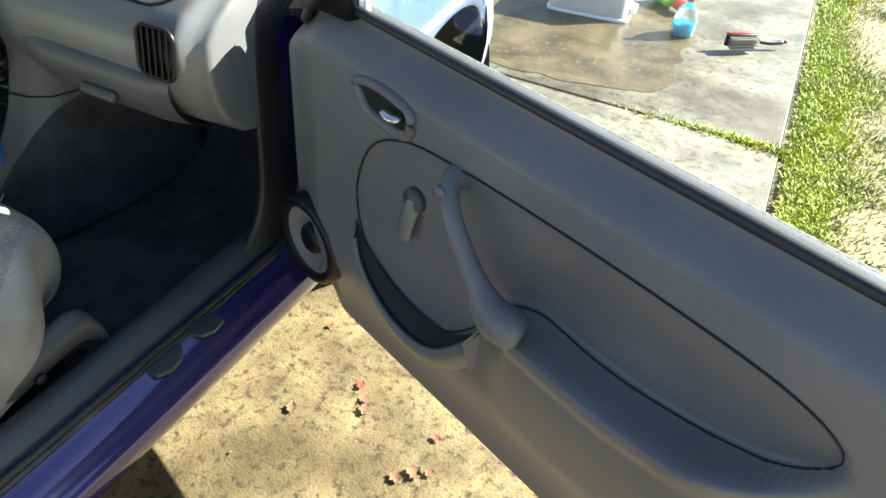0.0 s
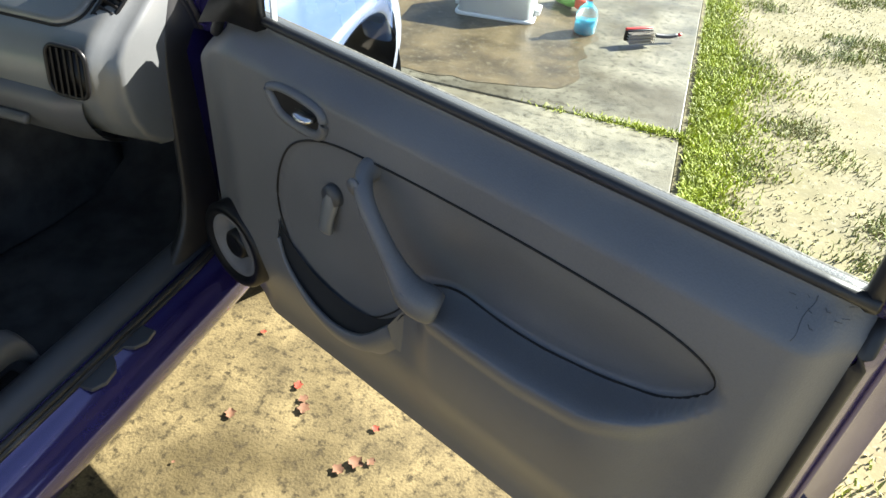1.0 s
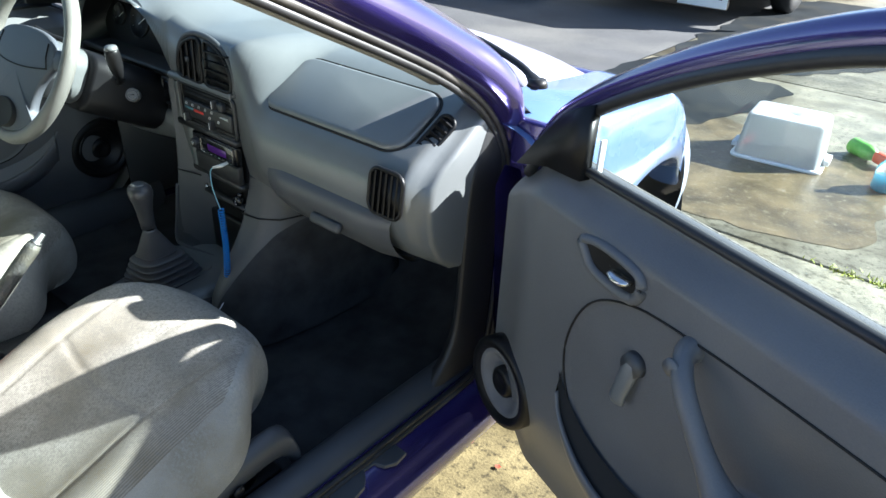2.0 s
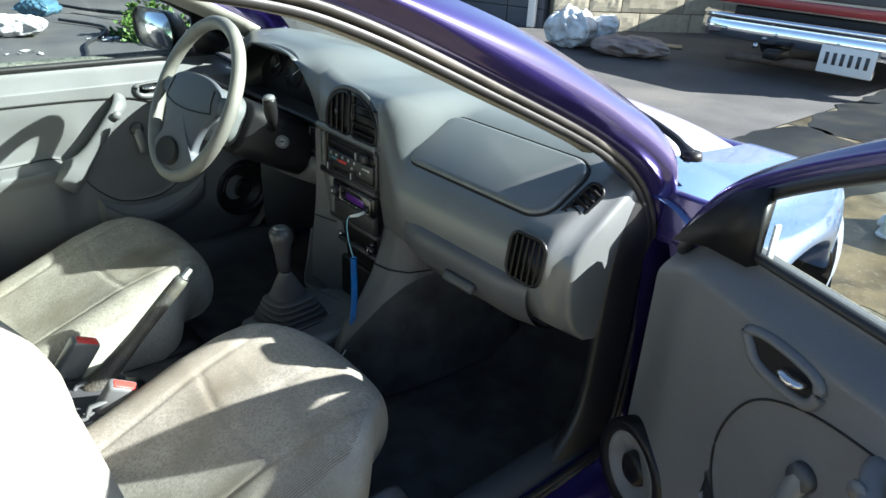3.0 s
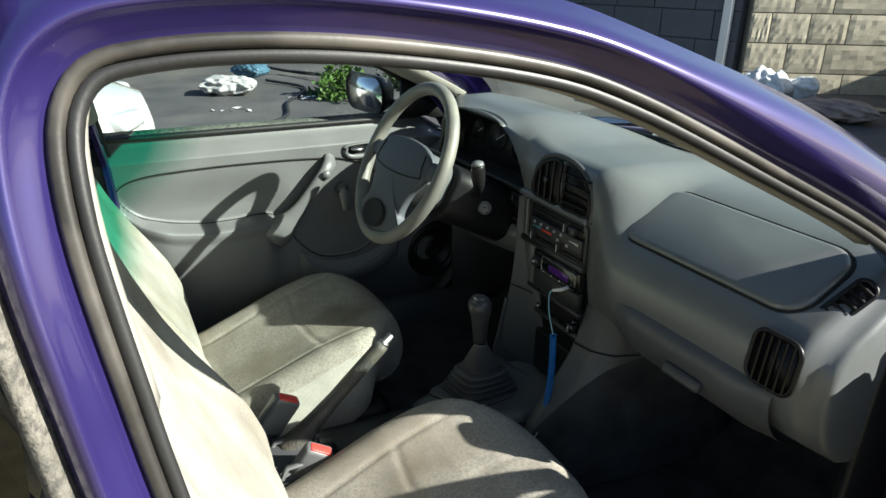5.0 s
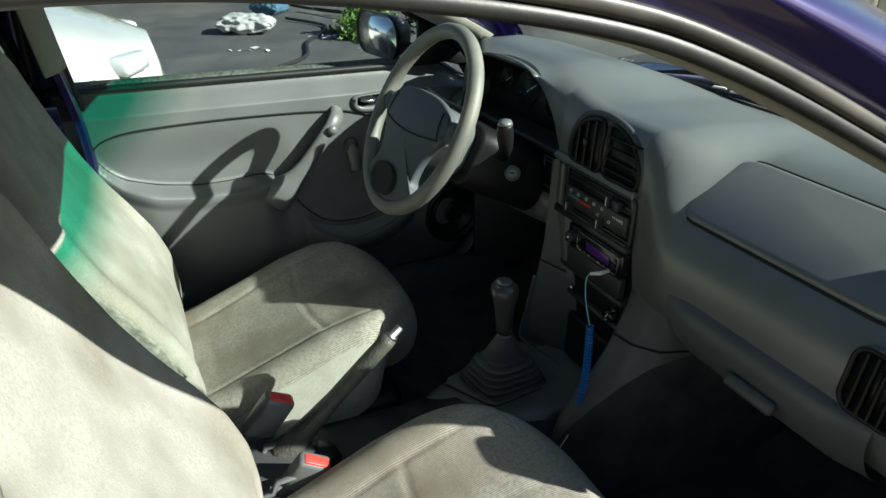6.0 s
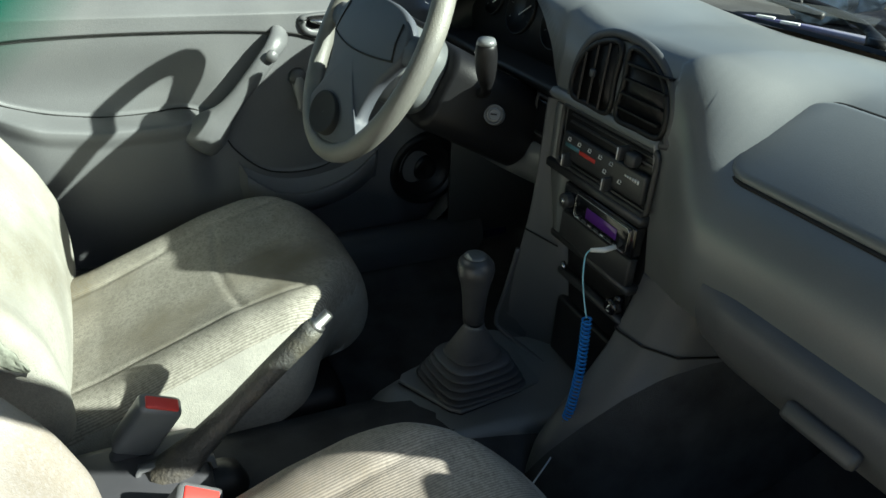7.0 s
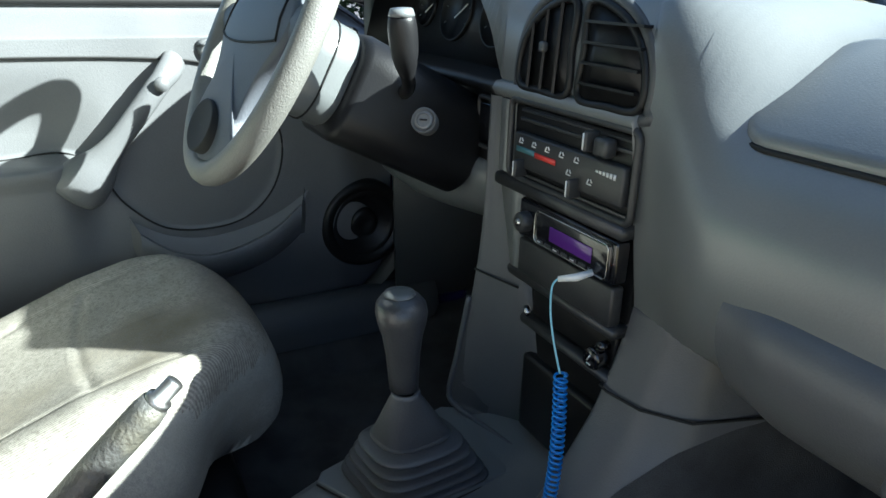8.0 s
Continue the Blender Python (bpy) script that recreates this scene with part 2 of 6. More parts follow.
def box(cx, cy, cz, sx, sy, sz, bevel=0.0, turn=None, segments=2):
    bm = bmesh.new()
    bmesh.ops.create_cube(bm, size=1)
    bmesh.ops.scale(bm, vec=(sx, sy, sz), verts=bm.verts)
    if bevel:
        bmesh.ops.bevel(bm, geom=bm.edges[:], offset=bevel, segments=segments, profile=0.5, affect="EDGES")
    if turn is not None:
        bmesh.ops.transform(bm, matrix=turn, verts=bm.verts)
    bmesh.ops.translate(bm, vec=(cx, cy, cz), verts=bm.verts)
    return bm


def disc(r0, r1, depth, n=32):
    """A round body along z from 0 to depth, of radius r0 below and r1 above."""
    bm = bmesh.new()
    bmesh.ops.create_cone(bm, cap_ends=True, segments=n, radius1=r0, radius2=r1, depth=depth)
    bmesh.ops.translate(bm, vec=(0, 0, depth / 2), verts=bm.verts)
    return bm


def ring_body(profile, n=40):
    """Turns a profile of (radius, height) about z."""
    rows = [[(r * math.cos(a), r * math.sin(a), h) for r, h in profile] for a in (2 * math.pi * i / n for i in range(n))]
    return loft(rows, False, True)


def slab(outline, depth, bevel=0.0):
    """A plate in the xy plane of the given outline, depth thick upwards."""
    bm = bmesh.new()
    f = bm.faces.new([bm.verts.new((x, y, 0)) for x, y in outline])
    top = bmesh.ops.extrude_face_region(bm, geom=[f])
    vs = [v for v in top["geom"] if isinstance(v, bmesh.types.BMVert)]
    bmesh.ops.translate(bm, vec=(0, 0, depth), verts=vs)
    if bevel:
        rim = [e for e in bm.edges if all(v in vs for v in e.verts)]
        bmesh.ops.bevel(bm, geom=rim, offset=bevel, segments=3, profile=0.5, affect="EDGES")
    bmesh.ops.recalc_face_normals(bm, faces=bm.faces)
    return bm


def round_rect(w, h, r, n=6):
    pts = []
    for cx, cy, a0 in ((w / 2 - r, h / 2 - r, 0), (-w / 2 + r, h / 2 - r, 90), (-w / 2 + r, -h / 2 + r, 180), (w / 2 - r, -h / 2 + r, 270)):
        pts += [(cx + r * math.cos(radians(a0 + 90 * i / n)), cy + r * math.sin(radians(a0 + 90 * i / n))) for i in range(n + 1)]
    return pts


def moved(bm, m):
    bmesh.ops.transform(bm, matrix=m, verts=bm.verts)
    if m.determinant() < 0:
        bmesh.ops.reverse_faces(bm, faces=bm.faces)
    return bm


def merged(*bms):
    out = bmesh.new()
    for bm in bms:
        me = bpy.data.meshes.new("merge")
        bm.to_mesh(me)
        bm.free()
        out.from_mesh(me)
        bpy.data.meshes.remove(me)
    return out


def smoothstep(a, b, v):
    f = max(0.0, min(1.0, (v - a) / (b - a)))
    return f * f * (3 - 2 * f)


FLIP = Matrix.Diagonal((-1, 1, 1, 1))


def sided(bm, s):
    return moved(bm, FLIP) if s < 0 else bm


# ---- the car's shell ----
car = empty("car", "violet-blue two-door hatchback with worn grey interior, passenger door open", "car")

# The door opening's edge on one side (x positive), from the hinge pillar's foot over roof and rear pillar back along the sill.
OPENING = [(0.695, 0.185, 0.40), (0.695, 0.205, 0.60), (0.69, 0.21, 0.80), (0.675, 0.17, 0.92), (0.655, 0.06, 1.015), (0.64, -0.20, 1.142),
           (0.625, -0.39, 1.228), (0.612, -0.51, 1.264), (0.605, -0.69, 1.288), (0.603, -0.83, 1.288), (0.608, -0.885, 1.265), (0.63, -0.895, 1.18),
           (0.66, -0.875, 1.02), (0.685, -0.855, 0.88), (0.70, -0.845, 0.66), (0.70, -0.84, 0.46), (0.70, -0.80, 0.385),
           (0.70, -0.60, 0.365), (0.70, -0.20, 0.36), (0.70, 0.12, 0.365)]


def opening_curve(n=120):
    pts = spline(OPENING, n, True)
    out = []
    for i, p in enumerate(pts):
        t = pts[(i + 1) % n] - pts[i - 1]
        nrm = Vector((0, t.z, -t.y)).normalized()
        if (p - Vector((0.66, -0.35, 0.75))).dot(nrm) < 0:
            nrm = -nrm
        out.append((p, nrm))
    return out


def side_frame(s):
    """The painted frame round a door opening: a dark rebate beside the seal, a step, and a crowned outer face."""
    rows = []
    for p, nrm in opening_curve():
        low = smoothstep(0.62, 0.45, p.z)
        a_pillar = smoothstep(-0.45, -0.1, p.y) * smoothstep(0.9, 1.0, p.z)
        foot = smoothstep(0.05, 0.17, p.y) * smoothstep(0.88, 0.95, p.z)
        w = (0.063 + 0.027 * a_pillar + 0.012 * foot) * (1 - low) + 0.05 * low
        out = 0.004 - 0.008 * smoothstep(1.1, 1.28, p.z) + 0.022 * foot
        mid = 0.034
        rows.append([p + Vector((dx, 0, 0)) + nrm * k for dx, k in (
            (-0.05, 0.02), (-0.045, 0.0), (0.0, 0.0), (0.003, 0.008), (0.004, 0.017), (0.007, 0.021), (0.013 + out, 0.024), (0.019 + out, mid), (0.025 + out, mid + 0.006),
            (0.029 + out, mid + 0.3 * (w - mid)), (0.028 + out, mid + 0.5 * (w - mid)), (0.019 + out, mid + 0.8 * (w - mid)), (0.004 + out, w), (-0.02, w + 0.012))])
    return sided(loft(rows, False, True), s)


for s in (1, -1):
    part("side_frame", side_frame(s), PAINT, car, "violet-blue painted pillars and roof rail", mods=[SUBD(1)])
    part("weatherstrip", sided(tube([p + Vector((0.002, 0, 0)) - n * 0.001 for p, n in opening_curve()], 0.0062, 10, True, 1.1), s), RUBBER, car, "black rubber door seal")
    part("seal_flange", sided(loft([[p + Vector((dx, 0, 0)) + n * k for dx, k in ((0.002, 0.004), (0.008, 0.0055), (0.0105, 0.008), (0.011, 0.011), (0.0105, 0.0145), (0.009, 0.0165), (0.003, 0.0175))] for p, n in opening_curve()], False, True), s), DUSTY, car,
         "dusty grey rubber flange of the door seal")
    part("pillar_trim", sided(loft([[p + Vector((-0.012, 0, 0)) - n * 0.003, p + Vector((-0.03, 0, 0)) - n * 0.006, p + Vector((-0.075, 0, 0)) + n * 0.006,
                                     p + Vector((-0.10, 0, 0)) + n * 0.03] for p, n in opening_curve() if p.z > 1.0], False), s), LINER, car,
         "pale grey inner pillar and roof trim", mods=[SOLID(0.004)])

# Roof and headliner
def roof_rows(drop):
    rows = []
    for i in range(15):
        f = i / 14
        y = -0.40 - 1.35 * f
        crown = 1.385 - 0.052 * (1 - smoothstep(0, 0.3, f)) - 0.06 * smoothstep(0.6, 1, f)
        rows.append([Vector((x, y + 0.02 * (1 - (x / 0.6) ** 2), crown - 0.038 * (abs(x) / 0.6) ** 2.4 - drop)) for x in np.linspace(-0.585, 0.585, 15)])
    return rows


part("roof", loft(roof_rows(0)), PAINT, car, mods=[SOLID(0.01)])
part("headliner", loft(roof_rows(0.028)), LINER, car, "pale woven headliner")

# Windshield, with its green shade band along the top
def shield_rows(off=0.0):
    rows = []
    for i in range(9):
        f = i / 8
        row = []
        for x in np.linspace(-0.60, 0.60, 13):
            q = (x / 0.6) ** 2
            low = Vector((x * 1.05, 0.50 - 0.20 * q, 0.955 + 0.01 * q))
            high = Vector((x * 0.96, -0.375 + 0.0 * q, 1.318 - 0.045 * q))
            row.append(low.lerp(high, f) + Vector((0, 0.03 + off, 0.06)) * 4 * f * (1 - f) * 0.35)
        rows.append(row)
    return rows


part("windshield", loft(shield_rows()), WINDSHIELD, car, "curved windshield with a green shade band")
part("rear_window", loft([[(x, -1.74 - 0.32 * f, 1.30 - 0.40 * f) for x in (-0.55, -0.2, 0.2, 0.55)] for f in (0, 0.5, 1)]), LIGHT_CUT_GLASS, car)

# Bonnet, cowl and wings
def bonnet_rows():
    rows = []
    for i in range(9):
        f = i / 8
        y = 0.60 + 0.58 * f
        rows.append([Vector((x * (1 - 0.06 * f), y - 0.185 * (x / 0.6) ** 2 * (1 - f) - 0.12 * (x / 0.6) ** 2 * f,
                             0.945 - 0.06 * f - 0.14 * f ** 2.5 - 0.035 * (x / 0.6) ** 4)) for x in np.linspace(-0.575, 0.575, 15)])
    return rows


part("bonnet", loft(bonnet_rows()), BONNET_PAINT, car, "pale violet bonnet with darker violet patches", mods=[SOLID(0.008)])
WHEEL_Y = 0.755


def wing(s):
    """A front wing: a skin that bulges over the wheel, with an arch cut through its flank."""
    rows = []
    for i in range(49):
        y = 0.195 + 0.845 * i / 48
        gap = 0.33 ** 2 - (y - WHEEL_Y) ** 2
        foot = max(0.25, 0.365 + math.sqrt(gap)) if gap > 0 else 0.25
        front = smoothstep(0.70, 1.10, y)
        top = 0.925 - 0.03 * smoothstep(0.3, 0.8, y) - 0.22 * front ** 1.5
        flare = 0.010 * math.exp(-((y - WHEEL_Y) / 0.25) ** 2)
        row = []
        for f, x in ((1.0, 0.585), (0.998, 0.65), (0.985, 0.715), (0.955, 0.760), (0.89, 0.786), (0.70, 0.794), (0.4, 0.792 + flare), (0.05, 0.790 + flare), (0.0, 0.785), (0.0, 0.70)):
            row.append(Vector((x - 0.05 * front ** 2, y, foot + (top - foot) * f)))
        rows.append(row)
    return sided(loft(rows), s)


def road_wheel():
    tyre = ring_body([(0.19, -0.075), (0.235, -0.085), (0.265, -0.082), (0.278, -0.065), (0.282, 0), (0.278, 0.065), (0.265, 0.082), (0.235, 0.085), (0.19, 0.075)], 48)
    return tyre


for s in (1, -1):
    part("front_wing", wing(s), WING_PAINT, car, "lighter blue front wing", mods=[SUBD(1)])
    well = part("wheel_liner", moved(ring_body([(0.345, -0.16), (0.345, 0.09)], 40), pose(s * 0.67, WHEEL_Y, 0.355, 0, 90, 0)), BLACK, car)
    for wy in (WHEEL_Y, -1.565):
        turn = pose(s * 0.69, wy, 0.282, 0, 90, 0)
        wheel = part("wheel", moved(road_wheel(), turn), RUBBER, car, "black tyre on a plain grey wheel")
        part("rim", moved(ring_body([(0.02, s * 0.05), (0.09, s * 0.055), (0.17, s * 0.02), (0.19, s * 0.075), (0.20, s * 0.078)], 40), turn), METAL, wheel)
plan = spline([(0.752, 1.02, 0), (0.735, 1.10, 0), (0.66, 1.20, 0), (0.45, 1.27, 0), (0.0, 1.30, 0), (-0.45, 1.27, 0), (-0.66, 1.20, 0), (-0.735, 1.10, 0), (-0.752, 1.02, 0)], 41)
part("front_bumper", loft([[(p.x * k, p.y * k, z) for k, z in ((0.90, 0.72), (0.96, 0.715), (0.99, 0.69), (1.01, 0.62), (1.02, 0.52), (1.0, 0.42), (0.97, 0.30), (0.93, 0.26))] for p in plan]), surface("pale_bumper_paint", (0.30, 0.33, 0.42), 0.3, 0.12, 5, coat=0.6, stain=(0.45, 0.46, 0.5), stain_amount=0.5), car, "scuffed pale blue bumper", mods=[SUBD(1)])
part("nose_panel", box(0, 1.12, 0.72, 1.16, 0.10, 0.12, 0.03), PAINT, car)
part("cowl_panel", loft([[(x, 0.50 + a - 0.19 * (x / 0.61) ** 2, z - 0.012 * (x / 0.6) ** 4) for x in np.linspace(-0.69, 0.69, 29)] for a, z in ((-0.02, 0.952), (0.012, 0.948), (0.05, 0.928), (0.09, 0.925), (0.10, 0.915))]), BLACK, car,
     "black plastic cowl under the windshield")

# Rear quarters, sills and floor
for s in (1, -1):
    part("quarter_moulding", sided(loft([[p + Vector((dx, 0, 0)) + n * k for dx, k in ((0.0, 0.062), (0.022, 0.066), (0.027, 0.071), (0.024, 0.078), (0.010, 0.083), (-0.01, 0.084))] for p, n in opening_curve(240) if p.y < -0.842 and 0.70 < p.z < 1.262]), s), DIRTY, car,
         "weathered grey quarter window moulding")
    part("rear_quarter", sided(loft([[(0.70 + 0.075 * math.sin(math.pi * min(1, g * 1.2)) - (0.10 * smoothstep(0.8, 1, g)), y, 0.25 + 0.70 * g) for g in np.linspace(0, 1, 9)]
                                     for y in np.linspace(-0.90, -2.05, 9)]), s), PAINT, car, mods=[SOLID(0.006)])
    part("quarter_window", sided(loft([[(0.665 - 0.055 * g, y + 0.02 * g, 0.95 + 0.33 * g) for g in (0, 0.5, 1)] for y in (-0.968, -1.3, -1.6, -1.78)]), s), LIGHT_CUT_GLASS, car)
    part("quarter_seal", sided(tube(spline([(0.660, -0.975, 0.95), (0.648, -0.985, 1.13), (0.622, -0.990, 1.262), (0.61, -1.3, 1.285), (0.61, -1.6, 1.27), (0.64, -1.75, 1.1), (0.668, -1.78, 0.95), (0.67, -1.4, 0.945)], 60, True), 0.013, 10, True, 0.7), s), RUBBER, car, "black quarter window seal")
    rows = [[(0.62, y, 0.30), (0.635, y, 0.375), (0.665, y, 0.385), (0.69, y, 0.37), (0.70, y, 0.345), (0.74, y, 0.338), (0.752, y, 0.325), (0.756, y, 0.31), (0.772, y, 0.305), (0.778, y, 0.28), (0.76, y, 0.22), (0.70, y, 0.19)] for y in np.linspace(0.26, -0.95, 14)]
    part("sill", sided(loft(rows), s), PAINT, car, "violet-blue painted door sill", mods=[SUBD(1)])
    part("sill_trim", sided(loft([[(0.60, y, 0.31), (0.615, y, 0.372), (0.64, y, 0.394), (0.668, y, 0.394), (0.688, y, 0.378), (0.692, y, 0.36)] for y in np.linspace(0.18, -0.83, 12)]), s), VINYL_DARK, car,
         "dark grey plastic scuff trim", mods=[SUBD(1)])
part("tail", box(0, -2.08, 0.58, 1.36, 0.06, 0.66, 0.025), PAINT, car)

rows = []
for y, z in ((0.62, 0.62), (0.50, 0.50), (0.40, 0.34), (0.25, 0.27), (-0.1, 0.26), (-0.5, 0.27), (-0.9, 0.30), (-1.1, 0.42), (-2.05, 0.45)):
    rows.append([(x, y, z + 0.14 * math.exp(-(abs(x) / 0.13) ** 4) + 0.06 * smoothstep(0.56, 0.64, abs(x))) for x in np.linspace(-0.64, 0.64, 33)])
part("floor_carpet", loft(rows), CARPET, car, "worn black floor carpet", mods=[SOLID(0.01)])
part("firewall", loft([[(x, 0.58 - 0.12 * k - 0.1 * (x / 0.62) ** 2, 0.52 + 0.40 * k) for x in np.linspace(-0.62, 0.62, 9)] for k in (0, 0.5, 1)]), CARPET, car)
for s in (1, -1):
    part("kick_panel", sided(loft([[(0.64 + 0.03 * k, y, 0.30 + 0.6 * k) for k in (0, 0.5, 1)] for y in (0.17 if s > 0 else 0.09, 0.35, 0.62)]), s), VINYL_DARK, car, mods=[SOLID(0.01)])

for s in (1, -1):
    part("hinge_pillar_trim", sided(loft([[(0.650 - j, 0.135 - k, z), (0.672 - j, 0.106 - k, z), (0.681 - j, 0.110 - k, z), (0.688 - j, 0.145 - k, z), (0.692 - j, 0.195 - k * 0.3, z)]
                                          for z, k, j in ((0.375, 0.10, 0), (0.40, 0.06, 0), (0.45, 0.02, 0), (0.52, 0.003, 0), (0.70, 0.0, 0), (0.79, -0.004, 0), (0.84, -0.014, 0), (0.88, -0.030, 0.002), (0.915, -0.048, 0.004))]), s), RUBBER, car, "black hinge pillar trim", mods=[SUBD(1)])

# hidden painted boxes, added to block sun through the hinge gaps
for s in (1, -1):
    part("hinge_gap_block", box(s * 0.740, 0.224, 0.63, 0.09, 0.022, 0.60, 0.006), PAINT, car)

# ---- doors ----
HINGE, OPEN = Vector((0.76, 0.195, 0)), 68.3
INSERT = [(-0.125, 0.72), (-0.16, 0.815), (-0.24, 0.862), (-0.36, 0.876), (-0.55, 0.880), (-0.70, 0.877), (-0.785, 0.870), (-0.835, 0.853), (-0.852, 0.826), (-0.836, 0.790),
          (-0.80, 0.758), (-0.73, 0.735), (-0.645, 0.722), (-0.56, 0.722), (-0.48, 0.728), (-0.435, 0.70), (-0.40, 0.635), (-0.33, 0.580), (-0.22, 0.578), (-0.15, 0.63)]
SHELF = [(-0.95, 0.85), (-0.852, 0.815), (-0.836, 0.790), (-0.80, 0.758), (-0.73, 0.735), (-0.645, 0.723), (-0.56, 0.724), (-0.40, 0.732)]
EDGE = spline([(a, b, 0) for a, b in INSERT], 160, True)
GRID_Y, GRID_Z = np.linspace(0.12, -0.96, 217), np.linspace(0.33, 0.99, 133)


def insert_field():
    """Distance to the insert's outline over the door card, positive inside."""
    py, pz = np.array([p.x for p in EDGE]), np.array([p.y for p in EDGE])
    yy, zz = np.meshgrid(GRID_Y, GRID_Z, indexing="ij")
    far = np.full(yy.shape, 9.0)
    inside = np.zeros(yy.shape, bool)
    for i in range(len(py)):
        y0, z0, y1, z1 = py[i - 1], pz[i - 1], py[i], pz[i]
        d2 = (y1 - y0) ** 2 + (z1 - z0) ** 2
        f = np.clip(((yy - y0) * (y1 - y0) + (zz - z0) * (z1 - z0)) / d2, 0, 1)
        far = np.minimum(far, np.hypot(yy - y0 - f * (y1 - y0), zz - z0 - f * (z1 - z0)))
        if z0 != z1:
            inside ^= ((z0 > zz) != (z1 > zz)) & (yy < (y1 - y0) * (zz - z0) / (z1 - z0) + y0)
    return np.where(inside, far, -far)


FIELD = insert_field()


def inset(y, z):
    a = min(max((0.12 - y) / 1.08 * 216, 0), 215.999)
    b = min(max((z - 0.33) / 0.66 * 132, 0), 131.999)
    i, j = int(a), int(b)
    f, g = a - i, b - j
    return (FIELD[i, j] * (1 - f) + FIELD[i + 1, j] * f) * (1 - g) + (FIELD[i, j + 1] * (1 - f) + FIELD[i + 1, j + 1] * f) * g


def panel_x(y, z):
    """How far out the inner door skin stands."""
    x = 0.628
    x += 0.042 * smoothstep(0.922, 0.982, z) ** 1.3                        # rounded shoulder at the belt
    d = inset(y, z)
    shelf = float(np.interp(y, [a for a, _ in SHELF], [b for _, b in SHELF]))
    reach = smoothstep(-0.43, -0.50, y) * smoothstep(-0.875, -0.74, y)
    x += 0.024 * smoothstep(-0.007, 0.0, d) * smoothstep(0.88, 0.76, z) * smoothstep(-0.40, -0.52, y)    # insert sinks towards the armrest
    x += 0.004 * smoothstep(-0.001, 0.006, d)
    x -= 0.034 * reach * smoothstep(shelf + 0.0, shelf - 0.011, z) * smoothstep(shelf - 0.30, shelf - 0.03, z)   # armrest ledge
    x -= 0.008 * reach * smoothstep(shelf - 0.006, shelf - 0.014, z) * smoothstep(shelf - 0.05, shelf - 0.02, z)
    x += 0.05 * smoothstep(0.55, 0.36, z)
    x += 0.03 * smoothstep(-0.02, 0.10, y)
    x += 0.05 * smoothstep(-0.89, -0.95, y) ** 2
    return x


def door_top(y):
    """How far the door's top edge drops towards the hinge."""
    return 0.085 * smoothstep(-0.03, 0.16, y)


def low_belt(bm, drop):
    """Lowers the belt line a little, leaving the card below it as it is."""
    for v in bm.verts:
        v.co.z -= drop * smoothstep(0.885, 0.95, v.co.z)
    return bm


